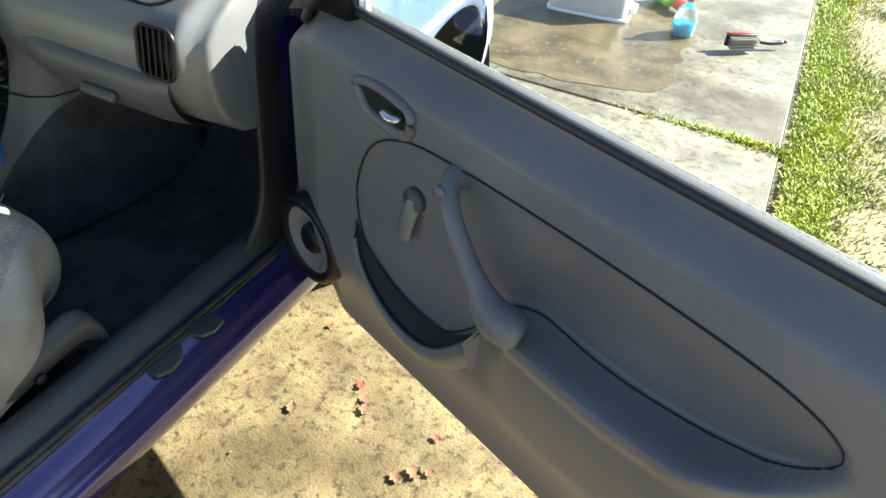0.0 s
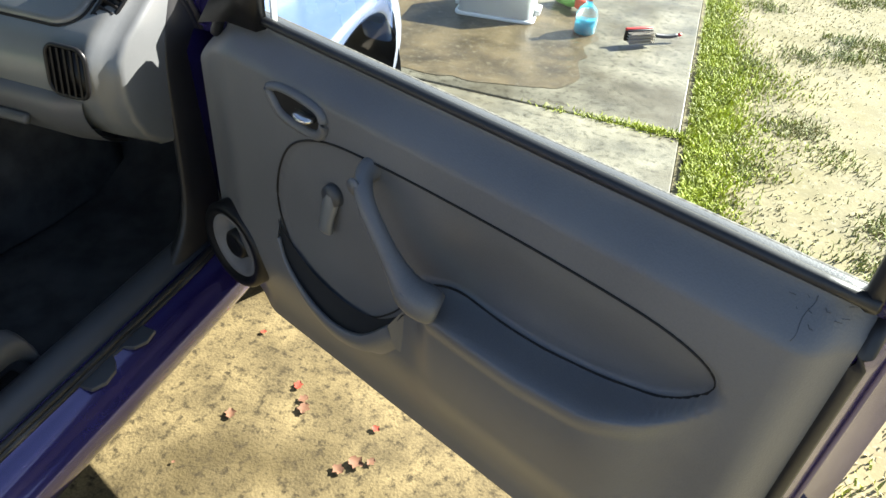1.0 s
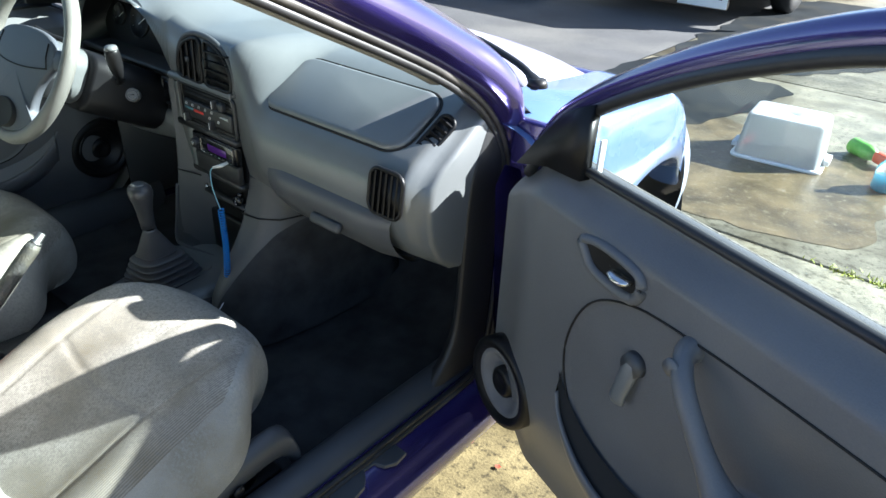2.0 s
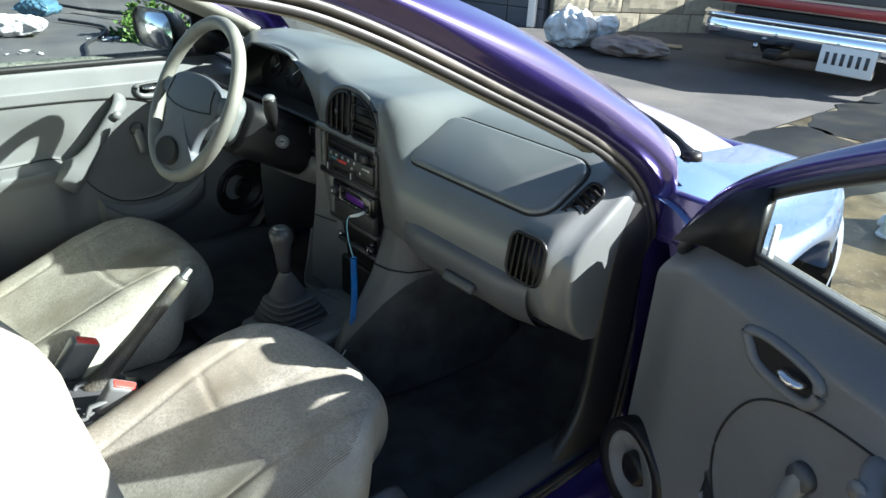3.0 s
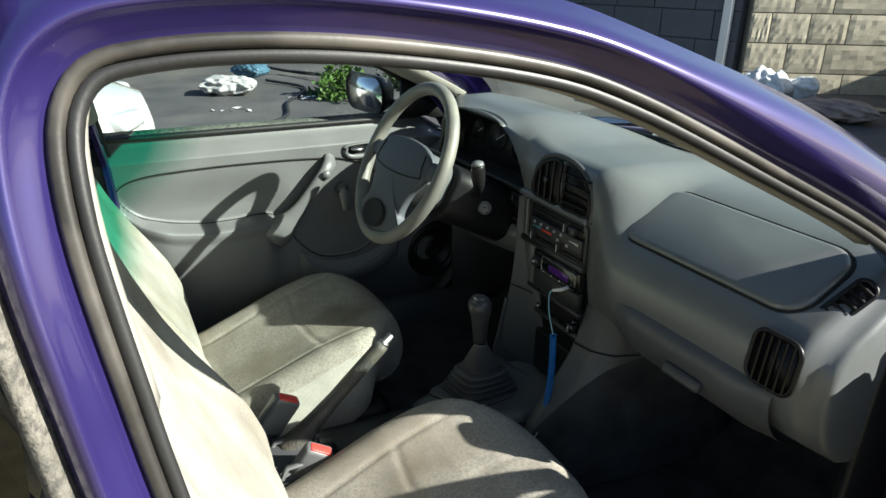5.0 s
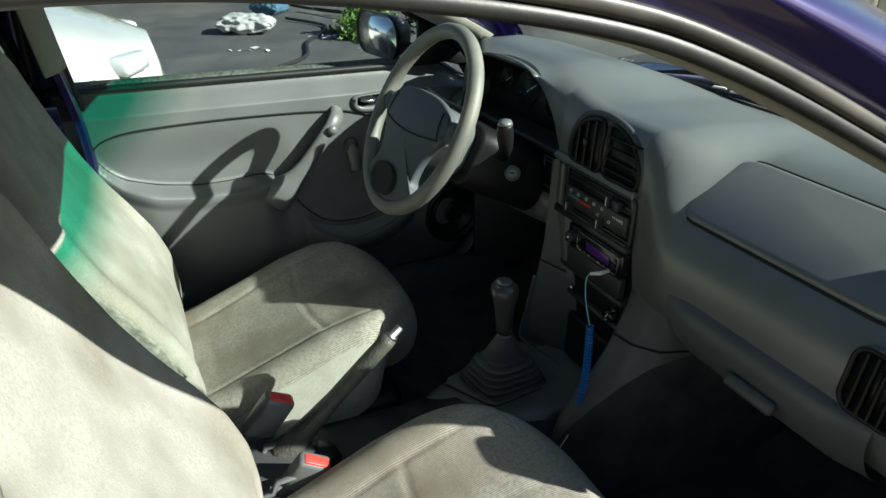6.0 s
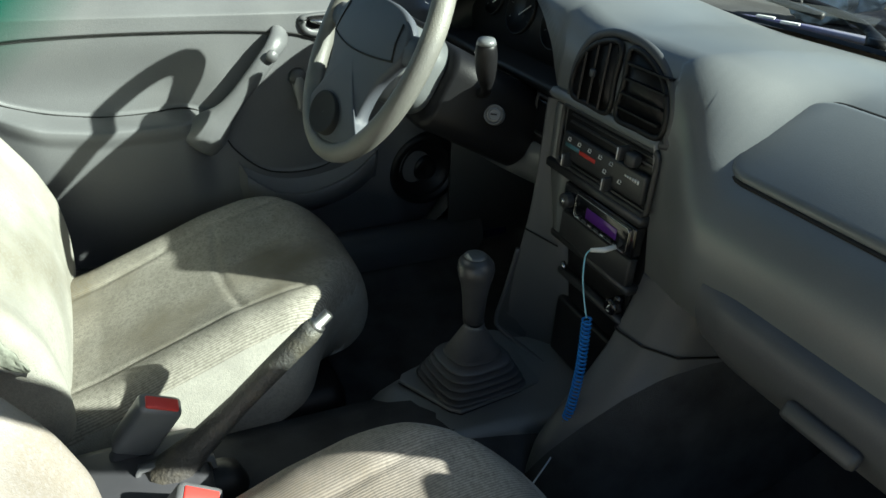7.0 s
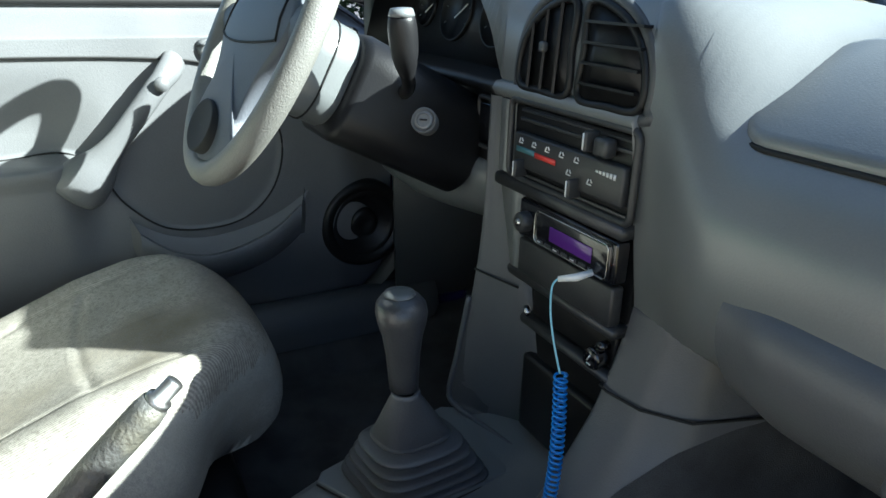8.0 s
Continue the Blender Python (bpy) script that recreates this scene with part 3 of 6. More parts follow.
def build_door(s, opened):
    local = Matrix.Translation((-HINGE.x, -HINGE.y + (0.012 if opened else 0), 0))
    fit_in = lambda bm: low_belt(sided(moved(bm, local), s), 0.010 if opened else 0.028)
    rise = Matrix.Identity(4) if opened else Matrix.Translation((-0.03, 0, 0.008))
    fit_up = lambda bm: sided(moved(bm, local @ rise), s)
    door = new("door")
    door.parent = car
    door.location = (HINGE.x, HINGE.y, -0.018) if opened else (-HINGE.x - 0.03, HINGE.y - 0.005, -0.008)
    door.rotation_euler = (0, 0, s * radians(OPEN if opened else 0))
    door["label"] = "open passenger door with dark grey card and wind-up window" if opened else "closed driver door with sunlit grey card"
    ys, zs = np.linspace(0.105, -0.945, 130), np.linspace(0.335, 0.985, 240)
    rows = [[(0.75, y, 0.325)] + [(panel_x(y, z), y, z - door_top(y) * (z - 0.335) / 0.65) for z in zs] + [(0.70, y, 0.986 - door_top(y))] for y in ys]
    part("door_card", fit_in(loft(rows)), DOOR_VINYL, door, "dark grey moulded vinyl door card")
    # outer skin
    rows = [[(0.70, y, 0.984 - door_top(y)), (0.735, y, 0.965 - door_top(y)), (0.775, y, 0.85), (0.79, y, 0.65), (0.782, y, 0.45), (0.765, y, 0.33), (0.745, y, 0.30), (0.72, y, 0.33)] for y in np.linspace(0.185, -1.005, 30)]
    part("door_skin", fit_in(loft(rows)), PAINT, door, "violet-blue outer door skin", mods=[SUBD(1)])
    part("front_edge", fit_in(loft([[(0.70, 0.185, 0.885), (0.66, 0.15, 0.865), (0.66, 0.12, 0.6), (0.70, 0.12, 0.33)], [(0.735, 0.185, 0.87), (0.76, 0.185, 0.80), (0.78, 0.185, 0.6), (0.765, 0.185, 0.33)]])), PAINT, door)
    jamb = part("rear_jamb", fit_in(loft([[(panel_x(-0.945, z) + 0.002, -0.944, z), (panel_x(-0.945, z) + 0.012, -0.952, z), (0.715, -0.968, z), (0.755, -0.985, z), (0.775, -1.006, z)] for z in np.linspace(0.345, 0.975, 14)])), PAINT, door, "violet-blue door jamb")
    part("latch", fit_in(box(0.73, -0.976, 0.60, 0.045, 0.02, 0.085, 0.006, Matrix.Rotation(radians(-22), 4, "Z"))), VINYL_DARK, jamb)
    part("latch_claw", fit_in(box(0.725, -0.985, 0.60, 0.016, 0.012, 0.03, 0.003, Matrix.Rotation(radians(-22), 4, "Z"))), METAL, jamb)
    part("edge_seal", fit_in(tube([(panel_x(-0.945, z) + 0.006, -0.951, z) for z in np.linspace(0.35, 0.965, 30)], 0.0085, 8)), RUBBER, door, "black rubber seal along the door card")
    part("jamb_lip", fit_in(tube([(0.722, -0.972, z) for z in np.linspace(0.35, 0.93, 20)], 0.005, 8)), PAINT, jamb)
    deep = [panel_x(p.x, p.y) for p in EDGE]
    deep = [sum(deep[(i + j) % len(deep)] for j in range(-4, 5)) / 9 - 0.0008 for i in range(len(deep))]
    part("insert_seam", fit_in(tube([(x, p.x, p.y) for x, p in zip(deep, EDGE)], 0.0017, 6, True)), SEAM_SHADE, door)
    part("window_seal", fit_in(tube([(0.668, y, 0.99) for y in np.linspace(0.0, -0.94, 20)], 0.009, 8, flat=0.8)), RUBBER, door, "black rubber window seal")
    up, wide_m = (-0.003, 0.7) if opened else (0.012, 1.5)
    part("belt_moulding", fit_in(loft([[(0.696 + dx * wide_m, y, z + up - door_top(y)) for dx, z in ((0, 0.980), (0.006, 0.988), (0.014, 0.988), (0.024, 0.981), (0.027, 0.970))] for y in np.linspace(0.10, -0.96, 40)])), DIRTY, door, "pale dirty outer window moulding")
    # window frame and glass
    frame_pts = spline([(0.70, 0.095, 0.925), (0.69, 0.0, 1.04), (0.672, -0.19, 1.155), (0.655, -0.38, 1.235), (0.645, -0.52, 1.27), (0.638, -0.70, 1.295), (0.635, -0.86, 1.295), (0.64, -0.925, 1.26), (0.665, -0.945, 1.10), (0.69, -0.95, 0.97)], 60)
    part("window_frame", fit_up(tube(frame_pts, 0.022, 10, flat=0.8, up=(1, 0, 0))), PAINT, door, "violet-blue window frame")
    part("frame_seal", fit_up(tube([Vector((p.x - 0.012, p.y + (0.016 if p.y < -0.9 else 0), p.z - (0.017 if p.y > -0.9 else 0.0))) for p in frame_pts], 0.010, 8)), RUBBER, door)
    rows = []
    for p in frame_pts[2:-2]:
        rows.append([(0.682, p.y, 0.97), (0.682 + (p.x - 0.682) * 0.5, p.y, (0.97 + p.z) / 2), (p.x, p.y, p.z)])
    part("window_pane", fit_up(loft(rows)), GLASS, door, "clear wound-up window pane")
    part("mirror_sail", fit_up(loft([[(0.665, 0.075, 0.94), (0.668, 0.0, 0.962), (0.67, -0.075, 0.968)], [(0.668, 0.03, 0.995), (0.669, -0.03, 1.012), (0.67, -0.075, 1.014)],
                                     [(0.672, -0.02, 1.05), (0.672, -0.045, 1.066), (0.672, -0.075, 1.08)]])), BLACK, door, "black mirror sail panel", mods=[SOLID(0.02)])
    if opened:
        part("mirror_stub", fit_in(box(0.682, -0.078, 1.0, 0.010, 0.004, 0.075, 0.001)), WHITE, door, "pale edge of the missing mirror")
    else:
        facing = Matrix.Translation((0.815, -0.125, 1.012)) @ Vector((-0.18, -1.0, -0.03)).to_track_quat("Z", "Y").to_matrix().to_4x4()
        shape = round_rect(0.20, 0.108, 0.045, 8)
        head = part("side_mirror", fit_up(moved(loft([[(x * k, y * k, z) for x, y in shape] for k, z in ((0.03, -0.075), (0.55, -0.068), (0.85, -0.045), (1.0, -0.010), (1.06, 0.004), (1.04, 0.008), (0.99, 0.004))], True), facing)), BLACK, door, "black door mirror")
        part("mirror_glass", fit_up(moved(slab(shape, 0.003), facing @ Matrix.Translation((0, 0, 0.001)))), surface("mirror_glass", (0.9, 0.9, 0.9), 0.16, 0.0, metal=1.0), head)
        part("mirror_stalk", fit_up(tube([(0.70, -0.03, 0.985), (0.76, -0.06, 0.985), (0.80, -0.08, 1.0)], 0.02, 10, flat=0.6)), BLACK, head)
    # pull handle
    if opened:
        pull = spline([(0.645, -0.340, 0.862), (0.612, -0.348, 0.860), (0.588, -0.375, 0.845), (0.580, -0.408, 0.815), (0.577, -0.442, 0.782), (0.577, -0.478, 0.752), (0.592, -0.512, 0.738)], 24)
        caps = ((0.590, -0.352, 0.856), (0.559, -0.474, 0.754))
        wide = [0.018, 0.018, 0.018, 0.016] + [0.0132] * 9 + [0.0135, 0.014, 0.015, 0.0165, 0.019, 0.022, 0.025, 0.0265, 0.0265, 0.025, 0.020]
    else:
        pull = spline([(0.645, -0.292, 0.874), (0.606, -0.304, 0.862), (0.588, -0.328, 0.838), (0.584, -0.368, 0.790), (0.588, -0.408, 0.743), (0.598, -0.440, 0.706), (0.612, -0.477, 0.664)], 24)
        caps = ((0.572, -0.325, 0.840), (0.584, -0.455, 0.686))
        wide = [0.019, 0.020, 0.020, 0.020, 0.020, 0.0195, 0.019] + [0.0175] * 8 + [0.019, 0.021, 0.024, 0.029, 0.035, 0.040, 0.043, 0.043, 0.038]
    part("pull_handle", fit_in(tube(pull, wide, 14, flat=1.0 if opened else 0.62, up=(1, 0, 0))), DOOR_VINYL, door, "moulded grey pull handle")
    for k, c in enumerate(caps):
        part("screw_cap", fit_in(moved(disc(0.012, 0.0115, 0.004, 20), pose(*c, 0, -90, 0))), DOOR_VINYL, door)
    if opened:
        rc = random.Random(2)
        for k in range(9):
            y0, z0 = -0.845 - 0.085 * rc.random(), 0.948 + 0.022 * rc.random()
            part("shoulder_crack", fit_in(tube([(panel_x(y0 + q * rc.uniform(0.2, 1), z0 + q * rc.uniform(-1, 1)) - 0.0002, y0 + q, z0 + 0.4 * q) for q in (0, 0.003, 0.006)], 0.00028, 5)), VINYL_DARK, door)
        part("shoulder_crack", fit_in(tube([(panel_x(-0.893 - 0.0015 * math.sin(9 * q), 0.938 + 0.036 * q) - 0.0002, -0.893 - 0.0015 * math.sin(9 * q), 0.938 + 0.036 * q) for q in np.linspace(0, 1, 9)], 0.0003, 5)), VINYL_DARK, door)
    # inner release
    rel = spline([(-0.130, 0.912, 0), (-0.17, 0.924, 0), (-0.235, 0.918, 0), (-0.250, 0.898, 0), (-0.243, 0.875, 0), (-0.215, 0.868, 0), (-0.16, 0.873, 0), (-0.138, 0.893, 0)], 32, True)
    part("release_bezel", fit_in(tube([(panel_x(p.x, p.y) - 0.001, p.x, p.y) for p in rel], 0.0085, 10, True)), DOOR_VINYL, door)
    part("release_cup", fit_in(loft([[(panel_x(p.x, p.y) - 0.0015, -0.188 + (p.x + 0.188) * k, 0.896 + (p.y - 0.896) * k) for p in rel] for k in (0.97, 0.6, 0.02)], True)), BLACK, door, "black recessed release cup")
    part("release_lever", fit_in(tube(spline([(0.625, -0.198, 0.896), (0.620, -0.215, 0.894), (0.619, -0.236, 0.897)], 8), [0.006, 0.012, 0.014, 0.015, 0.015, 0.014, 0.012, 0.008], 10, flat=0.5)), METAL, door, "silvered release lever")
    # window crank
    crank = part("window_crank", fit_in(moved(disc(0.02, 0.017, 0.014, 24), pose(0.634, -0.263, 0.78, 0, -90, 0))), VINYL_DARK, door, "grey window winder")
    part("crank_arm", fit_in(tube(spline([(0.628, -0.263, 0.785), (0.622, -0.260, 0.755), (0.618, -0.256, 0.725), (0.62, -0.255, 0.712)], 10), [0.015, 0.0155, 0.0155, 0.015, 0.014, 0.0135, 0.014, 0.0145, 0.014, 0.009], 10, flat=0.5, up=(1, 0, 0))), VINYL, crank)
    # speaker
    spk_z = 0.515 if opened else 0.538
    spk = part("speaker", fit_in(moved(ring_body([(0.091, -0.012), (0.091, 0.014), (0.086, 0.021), (0.074, 0.021), (0.064, 0.010)], 48), pose(panel_x(0.03, 0.52), 0.035, spk_z, 0, -90, 0))), BLACK, door, "round black speaker with a grey cone")
    part("speaker_cone", fit_in(moved(ring_body([(0.070, 0.013), (0.062, 0.016), (0.056, 0.011), (0.03, -0.004), (0.0, -0.006)], 40), pose(panel_x(0.03, 0.52), 0.035, spk_z, 0, -90, 0))), CONE if opened else BLACK, spk)
    part("tweeter", fit_in(moved(ring_body([(0.032, -0.006), (0.030, 0.010), (0.022, 0.016), (0.014, 0.013), (0.0, 0.012)], 24), pose(panel_x(0.03, 0.52), 0.035, spk_z, 0, -90, 0))), BLACK, spk)
    # map pocket
    rim_line = [(0.606, -0.100, 0.600), (0.598, -0.150, 0.564), (0.594, -0.21, 0.540), (0.590, -0.275, 0.531), (0.592, -0.335, 0.546), (0.606, -0.385, 0.582)]
    out = spline(rim_line, 28) if not opened else spline([(0.608, -0.140, 0.640), (0.600, -0.165, 0.606), (0.594, -0.22, 0.570), (0.590, -0.29, 0.556), (0.592, -0.355, 0.572), (0.606, -0.405, 0.620)], 28)
    part("map_pocket", fit_in(loft([[(panel_x(p.y, p.z - 0.07) + 0.004, p.y, p.z - 0.075), (p.x + 0.012, p.y, p.z - 0.04), (p.x, p.y, p.z), (p.x + 0.007, p.y, p.z + 0.003), (p.x + 0.012, p.y, p.z - 0.03)] for p in out])), DOOR_VINYL, door, "open map pocket")
    # open door's well lies flush; near-black colour paints the shade inside it
    part("pocket_well", fit_in(loft([[(p.x + 0.008, p.y, p.z - 0.006), (panel_x(p.y, p.z) - 0.003, p.y + 0.018 * (p.y + 0.27) / 0.14, p.z + 0.026)] for p in out])), SEAM_SHADE if opened else DOOR_VINYL, door)
    for p, e in ((out[0], 0.014), (out[-1], -0.014)):
        lip = [(p.x + 0.001, p.y, p.z + 0.002), (p.x + 0.012, p.y, p.z - 0.04), (panel_x(p.y, p.z - 0.07) + 0.004, p.y, p.z - 0.075)]
        base = [(panel_x(p.y + e, p.z + 0.032) + 0.001, p.y + e, p.z + 0.032), (panel_x(p.y + e, p.z - 0.03) + 0.001, p.y + e, p.z - 0.03), (panel_x(p.y + e, p.z - 0.075) + 0.004, p.y + e, p.z - 0.075)]
        part("pocket_end", fit_in(loft([lip, base])), DOOR_VINYL, door)
    return door


build_door(1, True)
build_door(-1, False)

# ---- dashboard ----
dash = new("dashboard")
dash.parent = car
dash["label"] = "grey moulded dashboard with a sweeping centre stack"

PASSENGER = [(0.47, 0.945), (0.36, 0.965), (0.25, 0.972), (0.175, 0.966), (0.14, 0.950), (0.07, 0.912), (0.012, 0.880), (-0.022, 0.850), (-0.03, 0.810), (-0.028, 0.772), (-0.018, 0.735), (0.01, 0.69), (0.06, 0.655), (0.16, 0.63)]
BESIDE = [(0.0, 0.935), (-0.002, 0.895), (0.0, 0.850), (0.004, 0.80), (0.010, 0.75), (0.02, 0.69), (0.03, 0.655), (0.10, 0.63)]


def hood(x):
    """Height of the instrument hood's lip: a flat arch over the cluster."""
    u = abs(x + 0.340) / 0.212
    return 0.886 + (0.147 * (1 - u ** 2.5) ** 0.42 if u < 1 else 0.0)


def upper(x):
    """Top pad and the face of the instrument and vent panel, with the cluster sunk into it."""
    top = 0.994 + 0.045 * smoothstep(-0.02, -0.24, x)
    lift = top - 0.994
    a = hood(x)
    lip = a - 0.886
    deep = min(0.11, lip * 3)
    return [(0.47, 0.945), (0.36, 0.968 + 0.3 * lift), (0.25, 0.986 + 0.7 * lift), (0.14, top), (0.040, top - 0.001), (0.006, top - 0.012 - 0.3 * lift), (-0.002 - 0.012 * min(1, lip * 12), max(a, 0.892)),
            (0.004, a - 0.004), (0.0 + deep, a - 0.015 * min(1, lip * 12)), (0.0 + deep * 0.8, 0.888), (-0.004, 0.886), (-0.010, 0.878), (-0.004, 0.869), (0.05, 0.862)]


def dash_profile(x):
    c = smoothstep(0.238, 0.120, x) * smoothstep(-0.60, -0.555, x)
    s = smoothstep(0.1165, 0.1135, x)
    end = smoothstep(0.628, 0.665, abs(x))
    u = upper(x)
    out = []
    for i, p in enumerate(PASSENGER):
        q = u[i] if i < 6 else tuple(a * s + b * (1 - s) for a, b in zip(u[i], BESIDE[i - 6]))
        y, z = p[0] * (1 - c) + q[0] * c, p[1] * (1 - c) + q[1] * c
        y = min(y, 0.475 - 0.20 * (x / 0.63) ** 2)
        out.append((x, y + end * 0.03 * (0.2 - y) / 0.2, z - 0.012 * end))
    return out


xs = np.concatenate([np.linspace(-0.665, -0.5, 6), np.linspace(-0.49, 0.105, 110), np.array([0.110, 0.1135, 0.115, 0.1165, 0.119]), np.linspace(0.125, 0.26, 16), np.linspace(0.29, 0.60, 12), np.linspace(0.61, 0.665, 8)])
def dash_cap(x):
    prof = [(y, z) for _, y, z in dash_profile(x)]
    cy, cz = 0.15, 0.80
    sx = 1 if x > 0 else -1
    return [[(x + sx * b, cy + (y - cy) * k, cz + (z - cz) * k) for y, z in prof] for k, b in ((0.985, 0.004), (0.955, 0.008), (0.91, 0.0105), (0.6, 0.0125), (0.05, 0.013))]


shell = part("dash_shell", loft(dash_cap(-0.665)[::-1] + [dash_profile(float(x)) for x in xs] + dash_cap(0.665)), VINYL, dash, "grey grained dashboard moulding")
shell.data.materials.append(BLACK)
for f in shell.data.polygons:          # the cluster's recess and the ledge below it are black
    f.material_index = int(f.index % 13 in (7, 8, 9, 10, 11, 12) and -0.558 < f.center.x < -0.128)

# passenger airbag lid, a raised plate on the sloping face
lid_x = 0.395
lid = part("airbag_lid", moved(slab(round_rect(0.40, 0.155, 0.045), 0.014, 0.010), Matrix.Translation((lid_x, 0.080, 0.914)) @ Matrix.Rotation(radians(29), 4, "X")), VINYL, dash, "grey passenger airbag lid with rounded corners")
part("lid_seam", moved(tube([(x, y, 0.0) for x, y in round_rect(0.405, 0.160, 0.047)], 0.0028, 6, True), Matrix.Translation((lid_x, 0.080, 0.9175)) @ Matrix.Rotation(radians(29), 4, "X")), SEAM_SHADE, dash)


def vent(name, outline, at, slats, vertical, label, depth=0.02):
    """An air vent: bezel ring, dark throat and blades, lying in its own xy plane with z outwards."""
    v = part(name, moved(tube([(x, y, 0.0) for x, y in outline], 0.0042, 8, True), at), BLACK, dash, label)
    part("throat", moved(slab([(x * 0.98, y * 0.98) for x, y in outline], 0.003), at @ Matrix.Translation((0, 0, -0.003))), BLACK, v)
    ax = [p[0] for p in outline]
    ay = [p[1] for p in outline]
    for k in range(slats):
        f = (k + 1) / (slats + 1)
        if vertical:
            x = min(ax) + f * (max(ax) - min(ax))
            near = [a[1] + (b[1] - a[1]) * (x - a[0]) / (b[0] - a[0]) for a, b in zip(outline, outline[1:] + outline[:1]) if (a[0] - x) * (b[0] - x) < 0]
            h = (max(near) - min(near)) * 0.94
            bm = box(x, (max(near) + min(near)) / 2, 0.001, 0.003, h, 0.013, 0.0, Matrix.Rotation(radians(38), 4, "Y"))
        else:
            y = min(ay) + f * (max(ay) - min(ay))
            bm = box((max(ax) + min(ax)) / 2, y, 0.001, (max(ax) - min(ax)) * 0.86, 0.0025, 0.012)
        part("blade", moved(bm, at), BLACK, v, smooth=False)
    return v


# side vent facing the passenger and the window demister above it
vent("side_vent", round_rect(0.080, 0.084, 0.020), Matrix.Translation((0.602, -0.032, 0.822)) @ Matrix.Rotation(radians(82), 4, "X"), 5, True, "square black side air vent")
long_way = Vector((0.30, 0.62, 0.70)).normalized()
face_way = Vector((0.35, -0.62, 0.55))
face_way = (face_way - face_way.dot(long_way) * long_way).normalized()
across = face_way.cross(long_way)
vent("demister_vent", round_rect(0.088, 0.030, 0.012), Matrix.Translation(Vector((0.628, 0.070, 0.908)) + face_way * 0.004) @ Matrix((long_way, -across, face_way)).transposed().to_4x4(), 5, True, "slim slatted demister vent")
# twin centre vents under a domed bezel
dome = [(-0.10, -0.040), (-0.098, 0.0), (-0.075, 0.035), (-0.03, 0.052), (0.03, 0.050), (0.075, 0.032), (0.10, 0.0), (0.103, -0.035), (0.09, -0.047), (-0.085, -0.047)]
dome_at = Matrix.Translation((0.014, 0.004, 0.932)) @ Matrix.Rotation(radians(87), 4, "X") @ Matrix.Diagonal((1.04, 1.1, 1, 1))
part("vent_bezel", moved(tube([(p.x, p.y, 0) for p in spline([(a, b, 0) for a, b in dome], 60, True)], 0.006, 10, True), dome_at), VINYL_DARK, dash)
half = [(p.x, p.y) for p in spline([(-0.092, -0.038, 0), (-0.09, 0.0, 0), (-0.06, 0.032, 0), (-0.010, 0.043, 0), (-0.008, 0.0, 0), (-0.008, -0.04, 0), (-0.05, -0.042, 0)], 40, True)]
vent("centre_vent", half, dome_at @ Matrix.Translation((0, 0, 0.005)), 3, True, "black half-dome centre vent")
part("vent_knob", moved(box(-0.045, 0.0, 0.013, 0.008, 0.010, 0.008, 0.002), dome_at), VINYL_DARK, dash)
vent("centre_vent", [(-x, y) for x, y in half], dome_at @ Matrix.Translation((0.003, 0, 0.005)), 4, False, "black half-dome centre vent")

# glove box
rows = []
for i in range(25):
    f = i / 24
    x = 0.255 + 0.355 * f
    e = smoothstep(0.0, 0.16, min(f, 1 - f))
    rows.append([(x, y + 0.006 - 0.014 * e, z) for y, z in ((-0.018, 0.775), (-0.034, 0.768), (-0.038, 0.745), (-0.030, 0.715), (-0.008, 0.680), (0.025, 0.655), (0.06, 0.645))])
# shade under the dash is put into the darker vinyl
part("glove_box", loft(rows), VINYL_SHADE, dash, "grey glove box door", mods=[SUBD(1)])
part("glove_latch", box(0.45, -0.043, 0.712, 0.085, 0.016, 0.022, 0.006, Matrix.Rotation(radians(-25), 4, "X")), VINYL_DARK, dash)

# centre stack: a face that narrows downwards, with the heater panel, radio and pocket set into it
def stack_left(z):
    return float(np.interp(z, (0.55, 0.61, 0.66, 0.765, 0.87), (-0.030, -0.048, -0.078, -0.112, -0.116)))


def bar(z0, z1, y0, y1, x1=0.116, inset=0.0):
    """A cross bar of the stack between two heights, its left end on the slanting edge."""
    rows = []
    for x in (0.0, 1.0):
        rows.append([((stack_left(z) + inset) * (1 - x) + (x1 - inset) * x, y, z) for y, z in ((y1, z0), (y0 + 0.003, z0), (y0, z0 + 0.003), (y0, z1 - 0.003), (y0 + 0.003, z1), (y1, z1))])
    return loft(rows, True, caps=True)


GLOSS = surface("glossy_black_plastic", (0.008, 0.008, 0.01), 0.16, 0.15, 12, coat=0.5)
LOW_GLOSS = surface("worn_charcoal_plastic", (0.028, 0.029, 0.031), 0.42, 0.25, 14, grain=0.15, stain=(0.06, 0.06, 0.06), stain_amount=0.3, stain_scale=22)
stack = part("radio_console", bar(0.545, 0.872, 0.016, 0.04), BLACK, dash, "black centre stack", smooth=False)
part("recess_floor", box(0.014, 0.006, 0.826, 0.205, 0.014, 0.078, 0.003), BLACK, stack)
hv = part("heater_panel", box(0.020, -0.006, 0.8165, 0.186, 0.012, 0.040, 0.003), LOW_GLOSS, stack, "black heater panel with sliding levers")
for z in (0.850, 0.787):
    part("lever_slot", box(0.020, -0.002, z, 0.188, 0.004, 0.004, 0.001), LOW_GLOSS, stack)
    part("lever_slot", box(0.020, -0.001, z + 0.010, 0.188, 0.004, 0.003, 0.001), LOW_GLOSS, stack)
part("recess_trim", tube([(0.014 + x, -0.004, 0.826 + y) for x, y in round_rect(0.212, 0.090, 0.010)], 0.0042, 8, True, up=(0, 1, 0)), LOW_GLOSS, stack)
